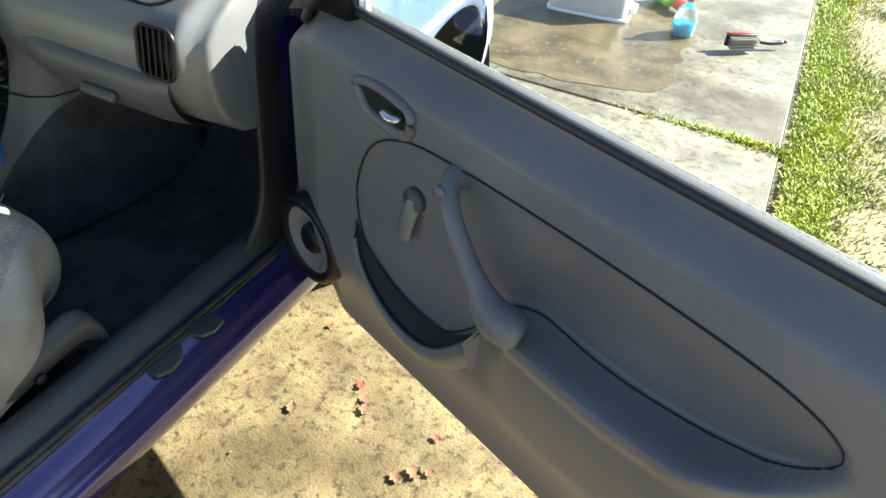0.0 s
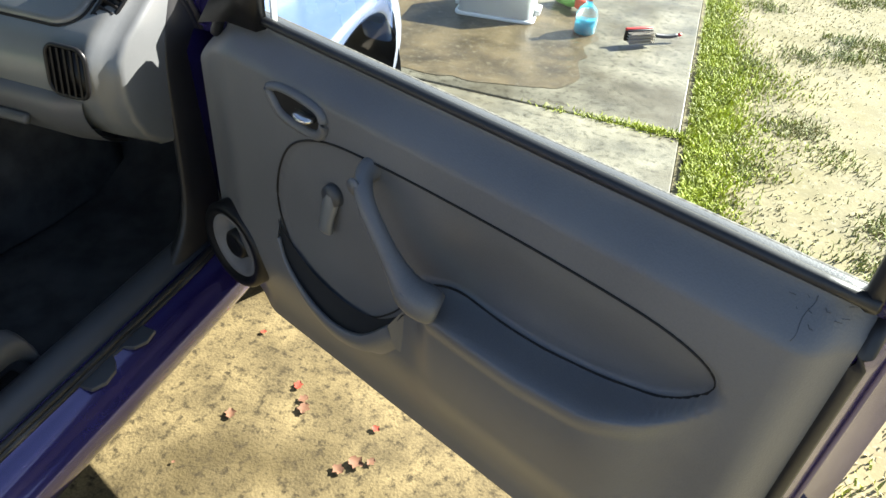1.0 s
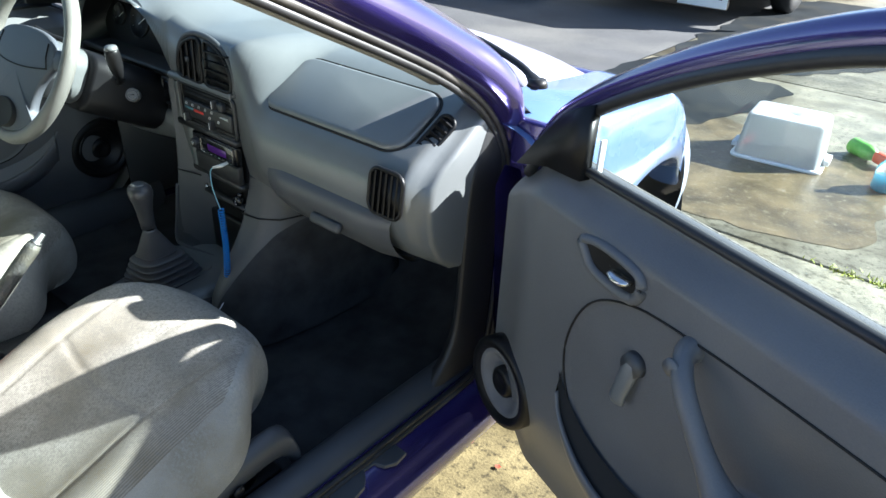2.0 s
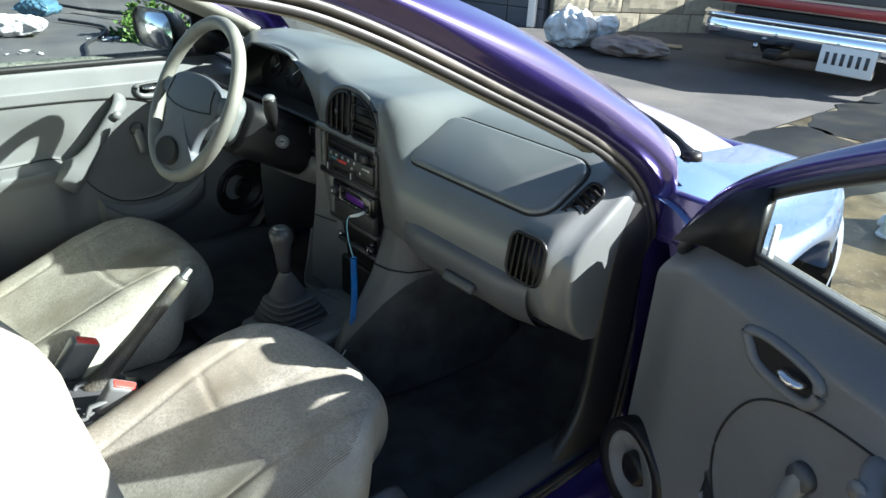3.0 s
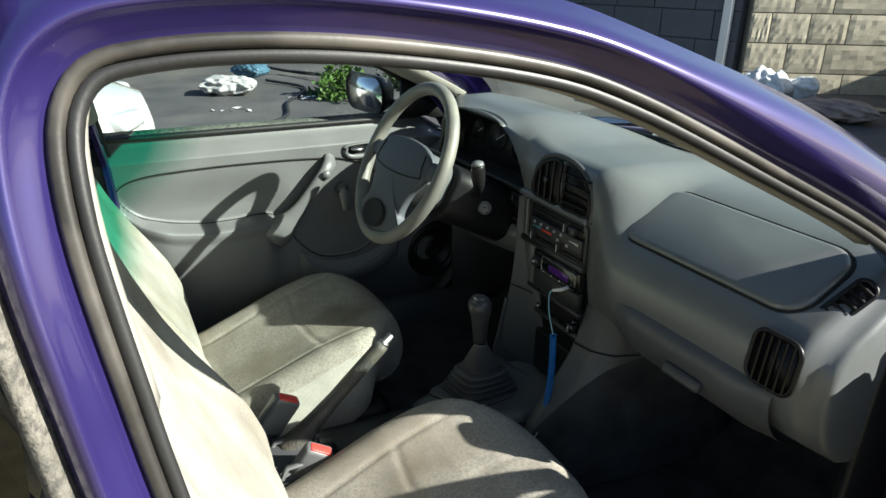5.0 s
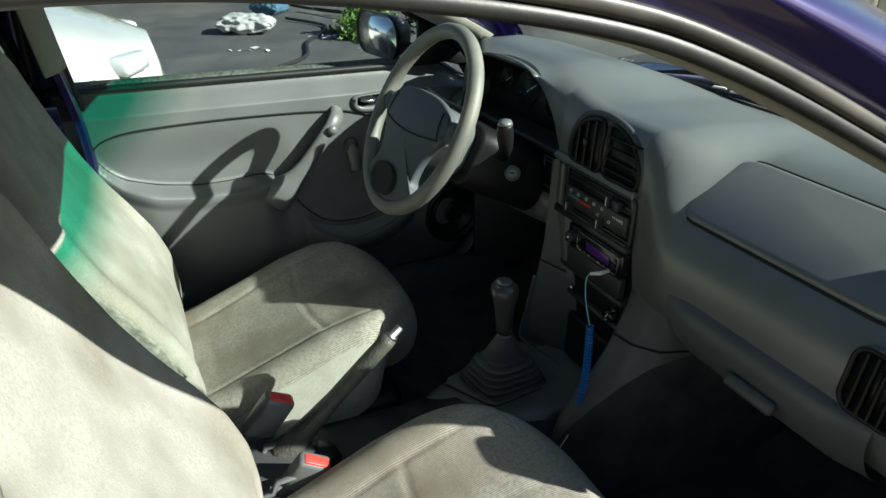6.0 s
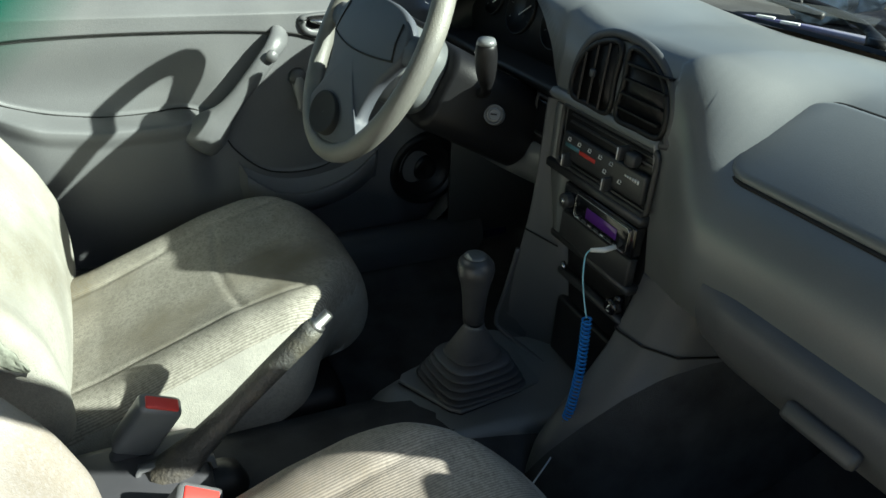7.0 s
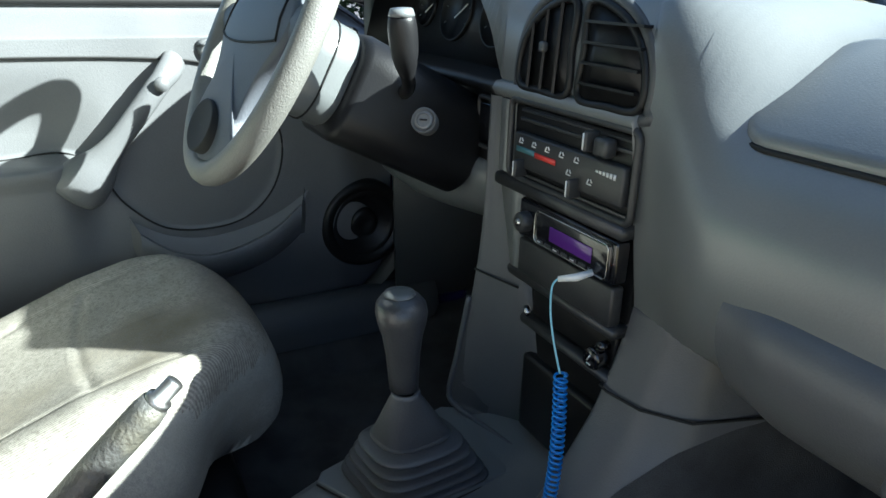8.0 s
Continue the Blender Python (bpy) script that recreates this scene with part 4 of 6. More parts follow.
part("side_trim", loft([[(-0.116, 0.002, z), (-0.112, -0.006, z), (-0.092, -0.006, z), (-0.089, 0.004, z)] for z in (0.782, 0.785, 0.865, 0.868)]), VINYL, stack, "grey trim strip beside the heater panel")
part("cold_mark", box(-0.047, -0.0128, 0.8185, 0.036, 0.001, 0.006), surface("cold_mark", (0.06, 0.16, 0.19), 0.5, 0.05), hv)
part("hot_mark", box(-0.010, -0.0128, 0.8175, 0.038, 0.001, 0.006), RED, hv)
for x, z in ((-0.052, 0.798), (0.046, 0.800), (0.066, 0.853)):
    lever = part("lever_knob", box(x, -0.015, z, 0.0055, 0.018, 0.021, 0.002), LOW_GLOSS, stack)
    part("lever_line", box(x - 0.001, -0.0245, z, 0.0016, 0.001, 0.017), WHITE, lever)
part("fan_knob", box(0.083, -0.012, 0.850, 0.020, 0.016, 0.019, 0.004), LOW_GLOSS, stack)
for k in range(7):
    x, z = (-0.057 + 0.025 * k, 0.829) if k < 5 else ((0.032, 0.8135) if k == 5 else (0.066, 0.812))
    part("mode_mark", merged(box(x, -0.0128, z - 0.003, 0.007, 0.001, 0.0012), box(x - 0.002, -0.0128, z, 0.0012, 0.001, 0.005, 0, Matrix.Rotation(radians(25), 4, "Y")), box(x + 0.003, -0.0128, z + 0.001, 0.0012, 0.001, 0.004, 0, Matrix.Rotation(radians(-35), 4, "Y"))), WHITE, hv)
for k in range(6):
    part("fan_mark", box(0.076 + 0.0052 * k, -0.0128, 0.825, 0.0032, 0.001, 0.0022 + 0.0007 * k), WHITE, hv)
for z0, z1, y in ((0.764, 0.779, -0.010), (0.655, 0.667, -0.006), (0.600, 0.611, -0.004)):
    part("stack_rib", bar(z0, z1, y, 0.02), LOW_GLOSS, stack)
part("side_trim", loft([[(stack_left(z) + 0.002, 0.012, z), (stack_left(z) + 0.005, -0.004, z), (-0.062, -0.004, z), (-0.058, 0.010, z)] for z in (0.668, 0.70, 0.735, 0.763)]), VINYL, stack, "grey trim strip beside the radio")
radio = part("car_radio", box(0.030, -0.001, 0.739, 0.170, 0.020, 0.047, 0.004), GLOSS, stack, "black car radio with a violet display")
part("faceplate", box(0.046, -0.012, 0.740, 0.128, 0.006, 0.040, 0.004), GLOSS, radio)
part("display", box(0.049, -0.0158, 0.7395, 0.072, 0.0015, 0.017, 0.001), surface("violet_display", (0.085, 0.022, 0.19), 0.12, 0.1), radio)
knob = part("volume_knob", moved(ring_body([(0.012, 0.0), (0.012, 0.010), (0.010, 0.013), (0.0, 0.013)], 24), pose(-0.036, -0.011, 0.738, 90, 0, 0)), LOW_GLOSS, radio)
part("knob_face", moved(disc(0.005, 0.0045, 0.002, 16), pose(-0.036, -0.024, 0.738, 90, 0, 0)), METAL, knob)
for k in range(7):
    part("preset_button", box(-0.004 + 0.015 * k, -0.0155, 0.7245, 0.011, 0.002, 0.004, 0.001), LOW_GLOSS, radio)
    if k % 2 == 0:
        part("button_mark", box(-0.004 + 0.015 * k, -0.0168, 0.7245, 0.006, 0.0006, 0.0012), WHITE, radio)
part("radio_trim", tube([(0.046 + x, -0.0152, 0.740 + y) for x, y in round_rect(0.124, 0.037, 0.006)], 0.0007, 5, True, up=(0, 1, 0)), METAL, radio)
part("blank_plate", box(0.030, -0.001, 0.691, 0.168, 0.016, 0.044, 0.003), LOW_GLOSS, stack, "charcoal blanking plate")
part("pocket_floor", box(0.034, 0.012, 0.633, 0.150, 0.006, 0.040, 0.002), BLACK, stack)
part("pocket_clip", tube([(-0.036, -0.004, 0.626), (-0.026, -0.008, 0.622)], 0.004, 8), METAL, stack)
part("lighter", moved(ring_body([(0.013, -0.006), (0.013, 0.006), (0.010, 0.010), (0.0, 0.009)], 24), pose(0.094, -0.002, 0.624, 90, 0, 0)), GLOSS, stack)
part("lighter_mark", merged(box(0.094, -0.0125, 0.626, 0.0016, 0.001, 0.010, 0, Matrix.Rotation(radians(30), 4, "Y")), box(0.0945, -0.0125, 0.619, 0.006, 0.001, 0.0016)), WHITE, stack)
part("pocket_knob", moved(disc(0.006, 0.005, 0.012, 14), pose(0.104, 0.002, 0.643, 90, 0, 0)), GLOSS, stack)
part("lower_tray", box(0.03, 0.02, 0.50, 0.16, 0.03, 0.11, 0.006), BLACK, stack)
# cheek beside the pedals, from the stack's slanting edge down into the console rim, and the passenger-side flank
rows = []
for z, lx, ly, rx, ry in ((0.868, -0.135, -0.008, -0.114, -0.004), (0.80, -0.134, -0.010, -0.113, -0.003), (0.75, -0.132, -0.012, -0.107, -0.001), (0.70, -0.131, -0.014, -0.090, 0.002), (0.65, -0.133, -0.018, -0.068, 0.006),
                          (0.60, -0.138, -0.022, -0.042, 0.010), (0.55, -0.144, -0.027, -0.026, 0.016), (0.50, -0.152, -0.032, -0.018, 0.024), (0.46, -0.159, -0.037, -0.015, 0.034), (0.425, -0.163, -0.040, -0.015, 0.044)):
    rows.append([(lx - 0.010, 0.10, z), (lx - 0.008, ly + 0.03, z), (lx - 0.005, ly + 0.006, z), (lx - 0.001, ly, z), (lx + 0.005, ly + 0.001, z), (lx * 0.6 + rx * 0.4, ly * 0.55 + ry * 0.45 + 0.004, z), (rx, ry, z), (rx + 0.004, ry + 0.03, z)])
part("stack_cheek", loft(rows), VINYL_SHADE, dash, "grey cheek sweeping from the stack into the console", mods=[SUBD(1)])
part("cheek_seam", tube([(-0.139, -0.012, 0.642), (-0.134, -0.0205, 0.642), (-0.110, -0.012, 0.640), (-0.066, 0.003, 0.638)], 0.0013, 6), SEAM_SHADE, dash)
rows = []
for z, fl, w in ((0.69, -0.020, 0.0), (0.65, -0.012, 0.0), (0.62, -0.002, 0.0), (0.57, 0.018, 0.004), (0.52, 0.05, 0.01), (0.47, 0.09, 0.014), (0.42, 0.12, 0.016), (0.36, 0.13, 0.018), (0.29, 0.13, 0.02)):
    rows.append([(0.104, 0.02 - fl, z), (0.112, 0.0 - fl, z), (0.122 + w, 0.0 - fl, z), (0.165 + w, 0.006 - fl * 0.85, z), (0.205 + w, 0.035 - fl * 0.6, z), (0.228 + w, 0.11, z), (0.235 + w, 0.38, z)])
rows = np.array(rows)
rows = np.stack([np.stack([np.interp(np.linspace(0, 8, 81), range(9), rows[:, j, k]) for k in range(3)], 1) for j in range(7)], 1)
rows = np.stack([np.stack([np.interp(np.linspace(0, 6, 43), range(7), row[:, k]) for k in range(3)], 1) for row in rows])
for _ in range(4):
    rows[1:-1] = (rows[:-2] + 2 * rows[1:-1] + rows[2:]) / 4
    rows[:, 1:-1] = (rows[:, :-2] + 2 * rows[:, 1:-1] + rows[:, 2:]) / 4
trim_line = lambda x: np.interp(x, (0.104, 0.12, 0.14, 0.16, 0.18, 0.20, 0.22, 0.24), (0.34, 0.36, 0.41, 0.47, 0.525, 0.565, 0.59, 0.60))
for j in range(rows.shape[1]):         # one row of the mesh runs along the trim line
    z, fit = rows[::-1, j, 2].copy(), rows[::-1, j].copy()
    edge = 0.5
    for _ in range(30):
        edge = 0.5 * edge + 0.5 * trim_line(np.interp(edge, z, fit[:, 0]))
    new_z = np.concatenate([np.linspace(z[-1], edge, 41), np.linspace(edge, z[0], 41)[1:]])
    rows[:, j] = np.stack([np.interp(new_z, z, fit[:, k]) for k in range(3)], 1)
flank = part("console_flank", loft([[tuple(float(v) for v in p) for p in row] for row in rows]), VINYL_SHADE, dash, "grey flank with black carpet below it", mods=[SOLID(0.004)])
flank.data.materials.append(CARPET)
for f in flank.data.polygons:          # the carpet is tucked up to a curved trim line
    f.material_index = int(f.center.z < trim_line(f.center.x))
part("flank_seam", tube([(0.105, 0.008, 0.604), (0.114, -0.011, 0.603), (0.125, -0.011, 0.602), (0.166, -0.003, 0.602), (0.206, 0.027, 0.602), (0.230, 0.10, 0.602)], 0.0016, 6), SEAM_SHADE, dash)
# knee panel below the column
part("knee_panel", loft([[(x, y + 0.03 * (abs(x + 0.35) / 0.25) ** 4, z + 0.03 * smoothstep(-0.45, -0.12, x)) for x in np.linspace(-0.62, -0.13, 20)] for y, z in ((0.06, 0.765), (0.0, 0.757), (-0.018, 0.742), (-0.01, 0.70), (0.03, 0.655), (0.12, 0.63))]), VINYL, dash, "grey knee panel", mods=[SUBD(1)])
part("column_gap", box(-0.36, 0.055, 0.82, 0.48, 0.02, 0.13, 0.004), BLACK, dash, "black recess round the column")
# instrument cluster
cl = part("instrument_panel", moved(slab(round_rect(0.40, 0.15, 0.06), 0.008), Matrix.Translation((-0.345, 0.080, 0.955)) @ Matrix.Rotation(radians(75), 4, "X")), BLACK, dash, "black instrument cluster")
for x, r in ((-0.465, 0.03), (-0.365, 0.045), (-0.245, 0.045), (-0.175, 0.026)):
    part("gauge", moved(ring_body([(r, 0.0), (r, 0.006), (r - 0.003, 0.006), (r - 0.003, 0.001), (0, 0.001)], 36), Matrix.Translation((x, 0.072, 0.953)) @ Matrix.Rotation(radians(75), 4, "X")), BLACK, cl)
    part("needle", moved(box(r * 0.3, 0, 0.004, r * 0.8, 0.002, 0.001, 0, Matrix.Rotation(radians(35), 4, "Z")), Matrix.Translation((x, 0.072, 0.953)) @ Matrix.Rotation(radians(75), 4, "X")), WHITE, cl)
    for k in range(7):
        a = radians(-30 + 40 * k)
        part("tick", moved(box(r * 0.78 * math.cos(a), r * 0.78 * math.sin(a), 0.002, 0.005, 0.0012, 0.001, 0, Matrix.Rotation(a, 4, "Z")), Matrix.Translation((x, 0.072, 0.953)) @ Matrix.Rotation(radians(75), 4, "X")), VINYL, cl)

part("switch_panel", box(-0.150, 0.022, 0.820, 0.082, 0.03, 0.105, 0.004), BLACK, dash, "black switch panel beside the column")
part("blank_switch", box(-0.148, 0.004, 0.829, 0.050, 0.010, 0.052, 0.004), GLOSS, dash)
part("switch_rim", tube([(-0.148 + x, 0.003, 0.829 + z) for x, z in round_rect(0.060, 0.062, 0.006)], 0.0032, 8, True, up=(0, 1, 0)), LOW_GLOSS, dash)
# ---- steering ----
WHEEL_AT = Matrix.Translation((-0.263, -0.249, 0.941)) @ Matrix.Rotation(radians(63), 4, "X")
wheel = new("steering_wheel")
wheel.parent = car
wheel["label"] = "grey four-spoke steering wheel, worn pale on the rim"
RIM = surface("rim_vinyl", (0.165, 0.162, 0.15), 0.45, 0.12, 9, grain=0.4, grain_scale=500, stain=(0.27, 0.26, 0.22), stain_amount=0.5, stain_scale=9)
HUB = surface("hub_vinyl", (0.080, 0.087, 0.104), 0.58, 0.1, 6, grain=0.3, grain_scale=600)
part("rim", moved(tube([(0.183 * math.cos(a), 0.183 * math.sin(a), 0) for a in (2 * math.pi * i / 72 for i in range(72))], 0.0155, 12, True), WHEEL_AT), RIM, wheel)
half_hub = [(0.0, 0.058), (0.06, 0.055), (0.105, 0.045), (0.136, 0.024), (0.140, -0.006), (0.120, -0.032), (0.102, -0.055), (0.092, -0.085), (0.093, -0.115), (0.112, -0.142)]
hub_line = spline([(a, b, 0) for a, b in half_hub] + [(0.0, -0.176, 0)] + [(-a, b, 0) for a, b in half_hub[:0:-1]], 80, True)


def hub_z(x, y, k):
    return 0.008 + 0.011 * (1 - k ** 2)


rows = [[(p.x * q, (p.y + 0.03) * q - 0.03, z) for p in hub_line] for q, z in ((0.02, -0.012), (0.9, -0.012), (0.97, -0.008), (1.0, 0.0))]
for k in (0.985, 0.94, 0.86, 0.72, 0.55, 0.35, 0.15, 0.01):
    rows.append([(p.x * k, (p.y + 0.03) * k - 0.03, hub_z(p.x * k, (p.y + 0.03) * k - 0.03, k)) for p in hub_line])
HUB_AT = WHEEL_AT @ Matrix.Rotation(radians(2), 4, "Z")
part("hub_pad", moved(loft(rows, True), HUB_AT), HUB, wheel, "blue-grey airbag pad and lower spoke")
# no opening here: a near-black disc paints the dark of the hole
part("hub_hole_disc", moved(loft([[(-0.008 + 0.052 * k * math.cos(a), -0.134 + 0.031 * k * math.sin(a), z) for a in (2 * math.pi * i / 32 for i in range(32))] for k, z in ((1.06, 0.004), (1.04, 0.0205), (0.98, 0.0215), (0.9, 0.0205), (0.02, 0.0195))], True), HUB_AT), SEAM_SHADE, wheel, "near-black oval disc painted as a hole in the lower spoke")
part("pad_seam", moved(tube([(x, -0.028 + 0.011 * (x / 0.12) ** 2, 0.0198 - 0.62 * x * x) for x in np.linspace(-0.122, 0.122, 28)], 0.0014, 6), HUB_AT), SEAM_SHADE, wheel)
for s in (1, -1):
    part("horn_seam", moved(tube([(s * 0.122, -0.018, 0.0107), (s * 0.113, 0.006, 0.0128), (s * 0.108, 0.034, 0.0112)], 0.0014, 6), HUB_AT), SEAM_SHADE, wheel)
for a, w in ((3, 0.021), (177, 0.021)):
    c, sn = math.cos(radians(a)), math.sin(radians(a))
    part("spoke", moved(tube([(c * q, sn * q, z) for q, z in ((0.09, -0.004), (0.12, -0.002), (0.15, -0.002), (0.182, 0))], [w * 1.2, w * 1.1, w, w * 0.9], 12, flat=0.5), HUB_AT), HUB, wheel)
part("hub_core", moved(disc(0.045, 0.05, 0.035), WHEEL_AT @ Matrix.Translation((0, 0, -0.045))), BLACK, wheel)
column = new("steering_column")
column.parent = car
column["label"] = "grey and black steering column cowl"
ax = WHEEL_AT.to_3x3() @ Vector((0, 0, -1))
def shroud(d0, d1, w, h, soft):
    ring = round_rect(w, h, soft, 8)
    return loft([[(x * k, y * k, -d) for x, y in ring] for d, k in ((d0, 0.0), (d0, 0.9), (d0 + 0.008, 1.0), (d1 - 0.008, 1.0), (d1, 0.92))], True)


part("column_collar", moved(shroud(0.03, 0.105, 0.135, 0.125, 0.045), WHEEL_AT @ Matrix.Translation((0.0, -0.018, 0))), VINYL, column, "pale grey column collar")
part("collar_seam", moved(tube([(x, y, -0.072) for x, y in round_rect(0.1365, 0.1265, 0.046)], 0.0012, 6, True), WHEEL_AT @ Matrix.Translation((0.0, -0.018, 0))), SEAM_SHADE, column)
part("column_cowl", moved(shroud(0.102, 0.30, 0.165, 0.135, 0.04), WHEEL_AT @ Matrix.Translation((0.008, -0.022, 0))), BLACK, column, "black column cowl")
part("wiper_stalk", tube(spline([(-0.19, -0.10, 0.865), (-0.14, -0.115, 0.882), (-0.118, -0.128, 0.905), (-0.111, -0.136, 0.945), (-0.109, -0.138, 0.962)], 18), [0.008] * 8 + [0.010, 0.0125, 0.0145, 0.0155, 0.016, 0.016, 0.0155, 0.015, 0.014, 0.011], 12), BLACK, column, "black wiper stalk")
part("stalk_cap", tube([(-0.109, -0.138, 0.960), (-0.1085, -0.1385, 0.967)], [0.0145, 0.012], 14), VINYL, column)
part("indicator_stalk", tube(spline([(-0.315, -0.115, 0.925), (-0.38, -0.14, 0.935), (-0.42, -0.165, 0.955)], 10), 0.010, 10), BLACK, column)
ign_at = Matrix.Translation((-0.166, -0.082, 0.836)) @ Vector((0.75, -0.55, 0.35)).to_track_quat("Z", "Y").to_matrix().to_4x4() @ Matrix.Diagonal((0.76, 0.76, 0.9, 1))
ign = part("ignition_lock", moved(ring_body([(0.021, -0.02), (0.021, 0.003), (0.019, 0.005), (0.015, 0.002), (0.014, 0.006), (0.011, 0.007), (0.010, 0.004), (0.0, 0.004)], 36), ign_at), surface("dull_metal", (0.2, 0.2, 0.2), 0.5, 0.1, 20, metal=0.3), column, "grey ringed ignition lock", smooth=False)
part("key_slot", moved(box(0, 0, 0.006, 0.012, 0.0028, 0.002), ign_at), BLACK, ign)

# ---- console, gear lever and handbrake ----
console = new("centre_console")
console.parent = car
console["label"] = "grey floor console between the seats"
rows = []
for y, x0, x1, z in ((0.12, -0.150, 0.118, 0.475), (0.02, -0.165, 0.105, 0.432), (-0.05, -0.160, 0.085, 0.416), (-0.15, -0.138, 0.066, 0.414), (-0.27, -0.106, 0.060, 0.414), (-0.32, -0.092, 0.055, 0.402), (-0.345, -0.085, 0.050, 0.34)):
    rows.append([(x0 - 0.014, y, 0.27), (x0 - 0.006, y, z - 0.04), (x0, y, z - 0.010), (x0 + 0.010, y, z), ((x0 + x1) / 2, y, z + 0.001), (x1 - 0.010, y, z), (x1, y, z - 0.010), (x1 + 0.010, y, z - 0.05), (x1 + 0.022, y, 0.27)])
part("console_body", loft(rows), VINYL, console, mods=[SUBD(1)])
plate = [(-0.150, -0.036), (-0.010, -0.030), (0.004, -0.045), (0.020, -0.198), (0.008, -0.212), (-0.085, -0.262), (-0.100, -0.252), (-0.160, -0.052)]
part("gear_bezel", moved(slab(plate, 0.007, 0.003), Matrix.Translation((0, 0, 0.4145))), VINYL, console, "grey bezel plate round the boot", smooth=False)
part("bezel_seam", tube([(x, y, 0.4155) for x, y in plate], 0.0016, 6, True), SEAM_SHADE, console)
tray_rim = spline([(-0.139, -0.024, 0.60), (-0.150, -0.033, 0.51), (-0.160, -0.039, 0.448), (-0.150, -0.036, 0.427), (-0.10, -0.024, 0.423), (-0.01, -0.006, 0.423), (0.06, 0.002, 0.426), (0.100, 0.012, 0.44)], 44)
part("tray_rim", tube(tray_rim, 0.0042, 8), VINYL_SHADE, console, "raised rim of the tray before the gear lever")
part("tray_floor", loft([[(p.x, p.y, p.z - 0.002), (0.75 * p.x + 0.008, p.y + 0.03, 0.424 + 0.2 * max(0, p.z - 0.423)), (0.3 * p.x + 0.02, 0.09, 0.43)] for p in tray_rim]), VINYL_DARK, console, "dark tray floor")
rows = []
BOOT_BASE, BOOT_TOP = Vector((-0.050, -0.146, 0.420)), Vector((0.036, -0.199, 0.598))
for k in range(100):
    f = k / 99
    wob = 0.0095 * math.sin(2 * math.pi * 5.0 * f / 0.56) * smoothstep(0.60, 0.52, f) * smoothstep(0.0, 0.04, f)
    taper = (1 - f) ** 0.9
    hw, hl = 0.042 * taper + 0.0145 + wob, 0.056 * taper + 0.0145 + wob
    c = BOOT_BASE.lerp(BOOT_TOP, f)
    ring = []
    for i in range(32):
        a = 2 * math.pi * i / 32
        u, v = math.cos(a), math.sin(a)
        e = 0.34 + 0.66 * f
        u, v = hw * math.copysign(abs(u) ** e, u), hl * math.copysign(abs(v) ** e, v)
        ring.append((c.x + u * math.cos(0.22) - v * math.sin(0.22) * 0.3, c.y + v + u * 0.16, c.z))
    rows.append(ring)
rows += [[(BOOT_TOP.x + r * math.cos(2 * math.pi * i / 32), BOOT_TOP.y + r * math.sin(2 * math.pi * i / 32), z) for i in range(32)] for r, z in ((0.0150, 0.603), (0.012, 0.604), (0.006, 0.598))]
gear = part("gear_lever", tube([(0.030, -0.196, 0.58), (0.036, -0.199, 0.6000), (0.035, -0.200, 0.6300)], 0.009, 12), BLACK, console, "black gear lever with a rubber bellows boot")
part("boot", loft(rows, True), surface("boot_rubber", (0.075, 0.077, 0.082), 0.48, 0.2, 12, grain=0.2), gear, "black ribbed rubber boot")
part("knob", loft([[(0.035 - 0.0012 * k + r * math.cos(a), -0.200 + r * math.sin(a), z) for a in (2 * math.pi * i / 28 for i in range(28))]
                   for k, (r, z) in enumerate(((0.010, 0.6060), (0.0150, 0.6070), (0.0158, 0.6200), (0.0175, 0.6450), (0.0205, 0.6660), (0.0245, 0.6800), (0.0262, 0.6900), (0.0250, 0.6990), (0.020, 0.7055), (0.010, 0.7080), (0.001, 0.7085)))], True), surface("knob_vinyl", (0.036, 0.037, 0.040), 0.34, 0.2, 20, grain=0.2), gear)
part("knob_cap", loft([[(0.0235 + r * math.cos(a), -0.200 + r * math.sin(a), z) for a in (2 * math.pi * i / 24 for i in range(24))] for r, z in ((0.016, 0.7076), (0.0155, 0.7092), (0.010, 0.7100), (0.001, 0.7103))], True), surface("knob_cap", (0.09, 0.095, 0.095), 0.3, 0.2, 30), gear)
brake = new("handbrake")
brake.parent = car
brake["label"] = "raised grey handbrake lever"
bp = spline([(0.030, -0.64, 0.455), (0.036, -0.565, 0.53), (0.043, -0.485, 0.612), (0.046, -0.432, 0.663)], 14)
part("grip", tube(bp, [0.034, 0.032, 0.028, 0.023, 0.020, 0.0185] + [0.0165] * 7 + [0.0145], 12, flat=0.85), surface("brake_grip", (0.055, 0.055, 0.052), 0.5, 0.15, 20, grain=1.0, grain_scale=220, stain=(0.15, 0.135, 0.09), stain_amount=0.5, stain_scale=18), brake)
part("button", tube([(0.046, -0.433, 0.662), (0.0465, -0.428, 0.667), (0.0465, -0.4275, 0.6675), (0.048, -0.415, 0.680), (0.048, -0.414, 0.681)], [0.0115, 0.0115, 0.0078, 0.0078, 0.005], 14), surface("dull_steel", (0.30, 0.30, 0.30), 0.4, 0.1, 20, metal=1.0), brake)
part("brake_boot", box(0.035, -0.63, 0.40, 0.07, 0.20, 0.12, 0.03), BLACK, brake)
console_rear = part("rear_console", box(0.04, -0.70, 0.43, 0.17, 0.25, 0.10, 0.02), VINYL_DARK, console)


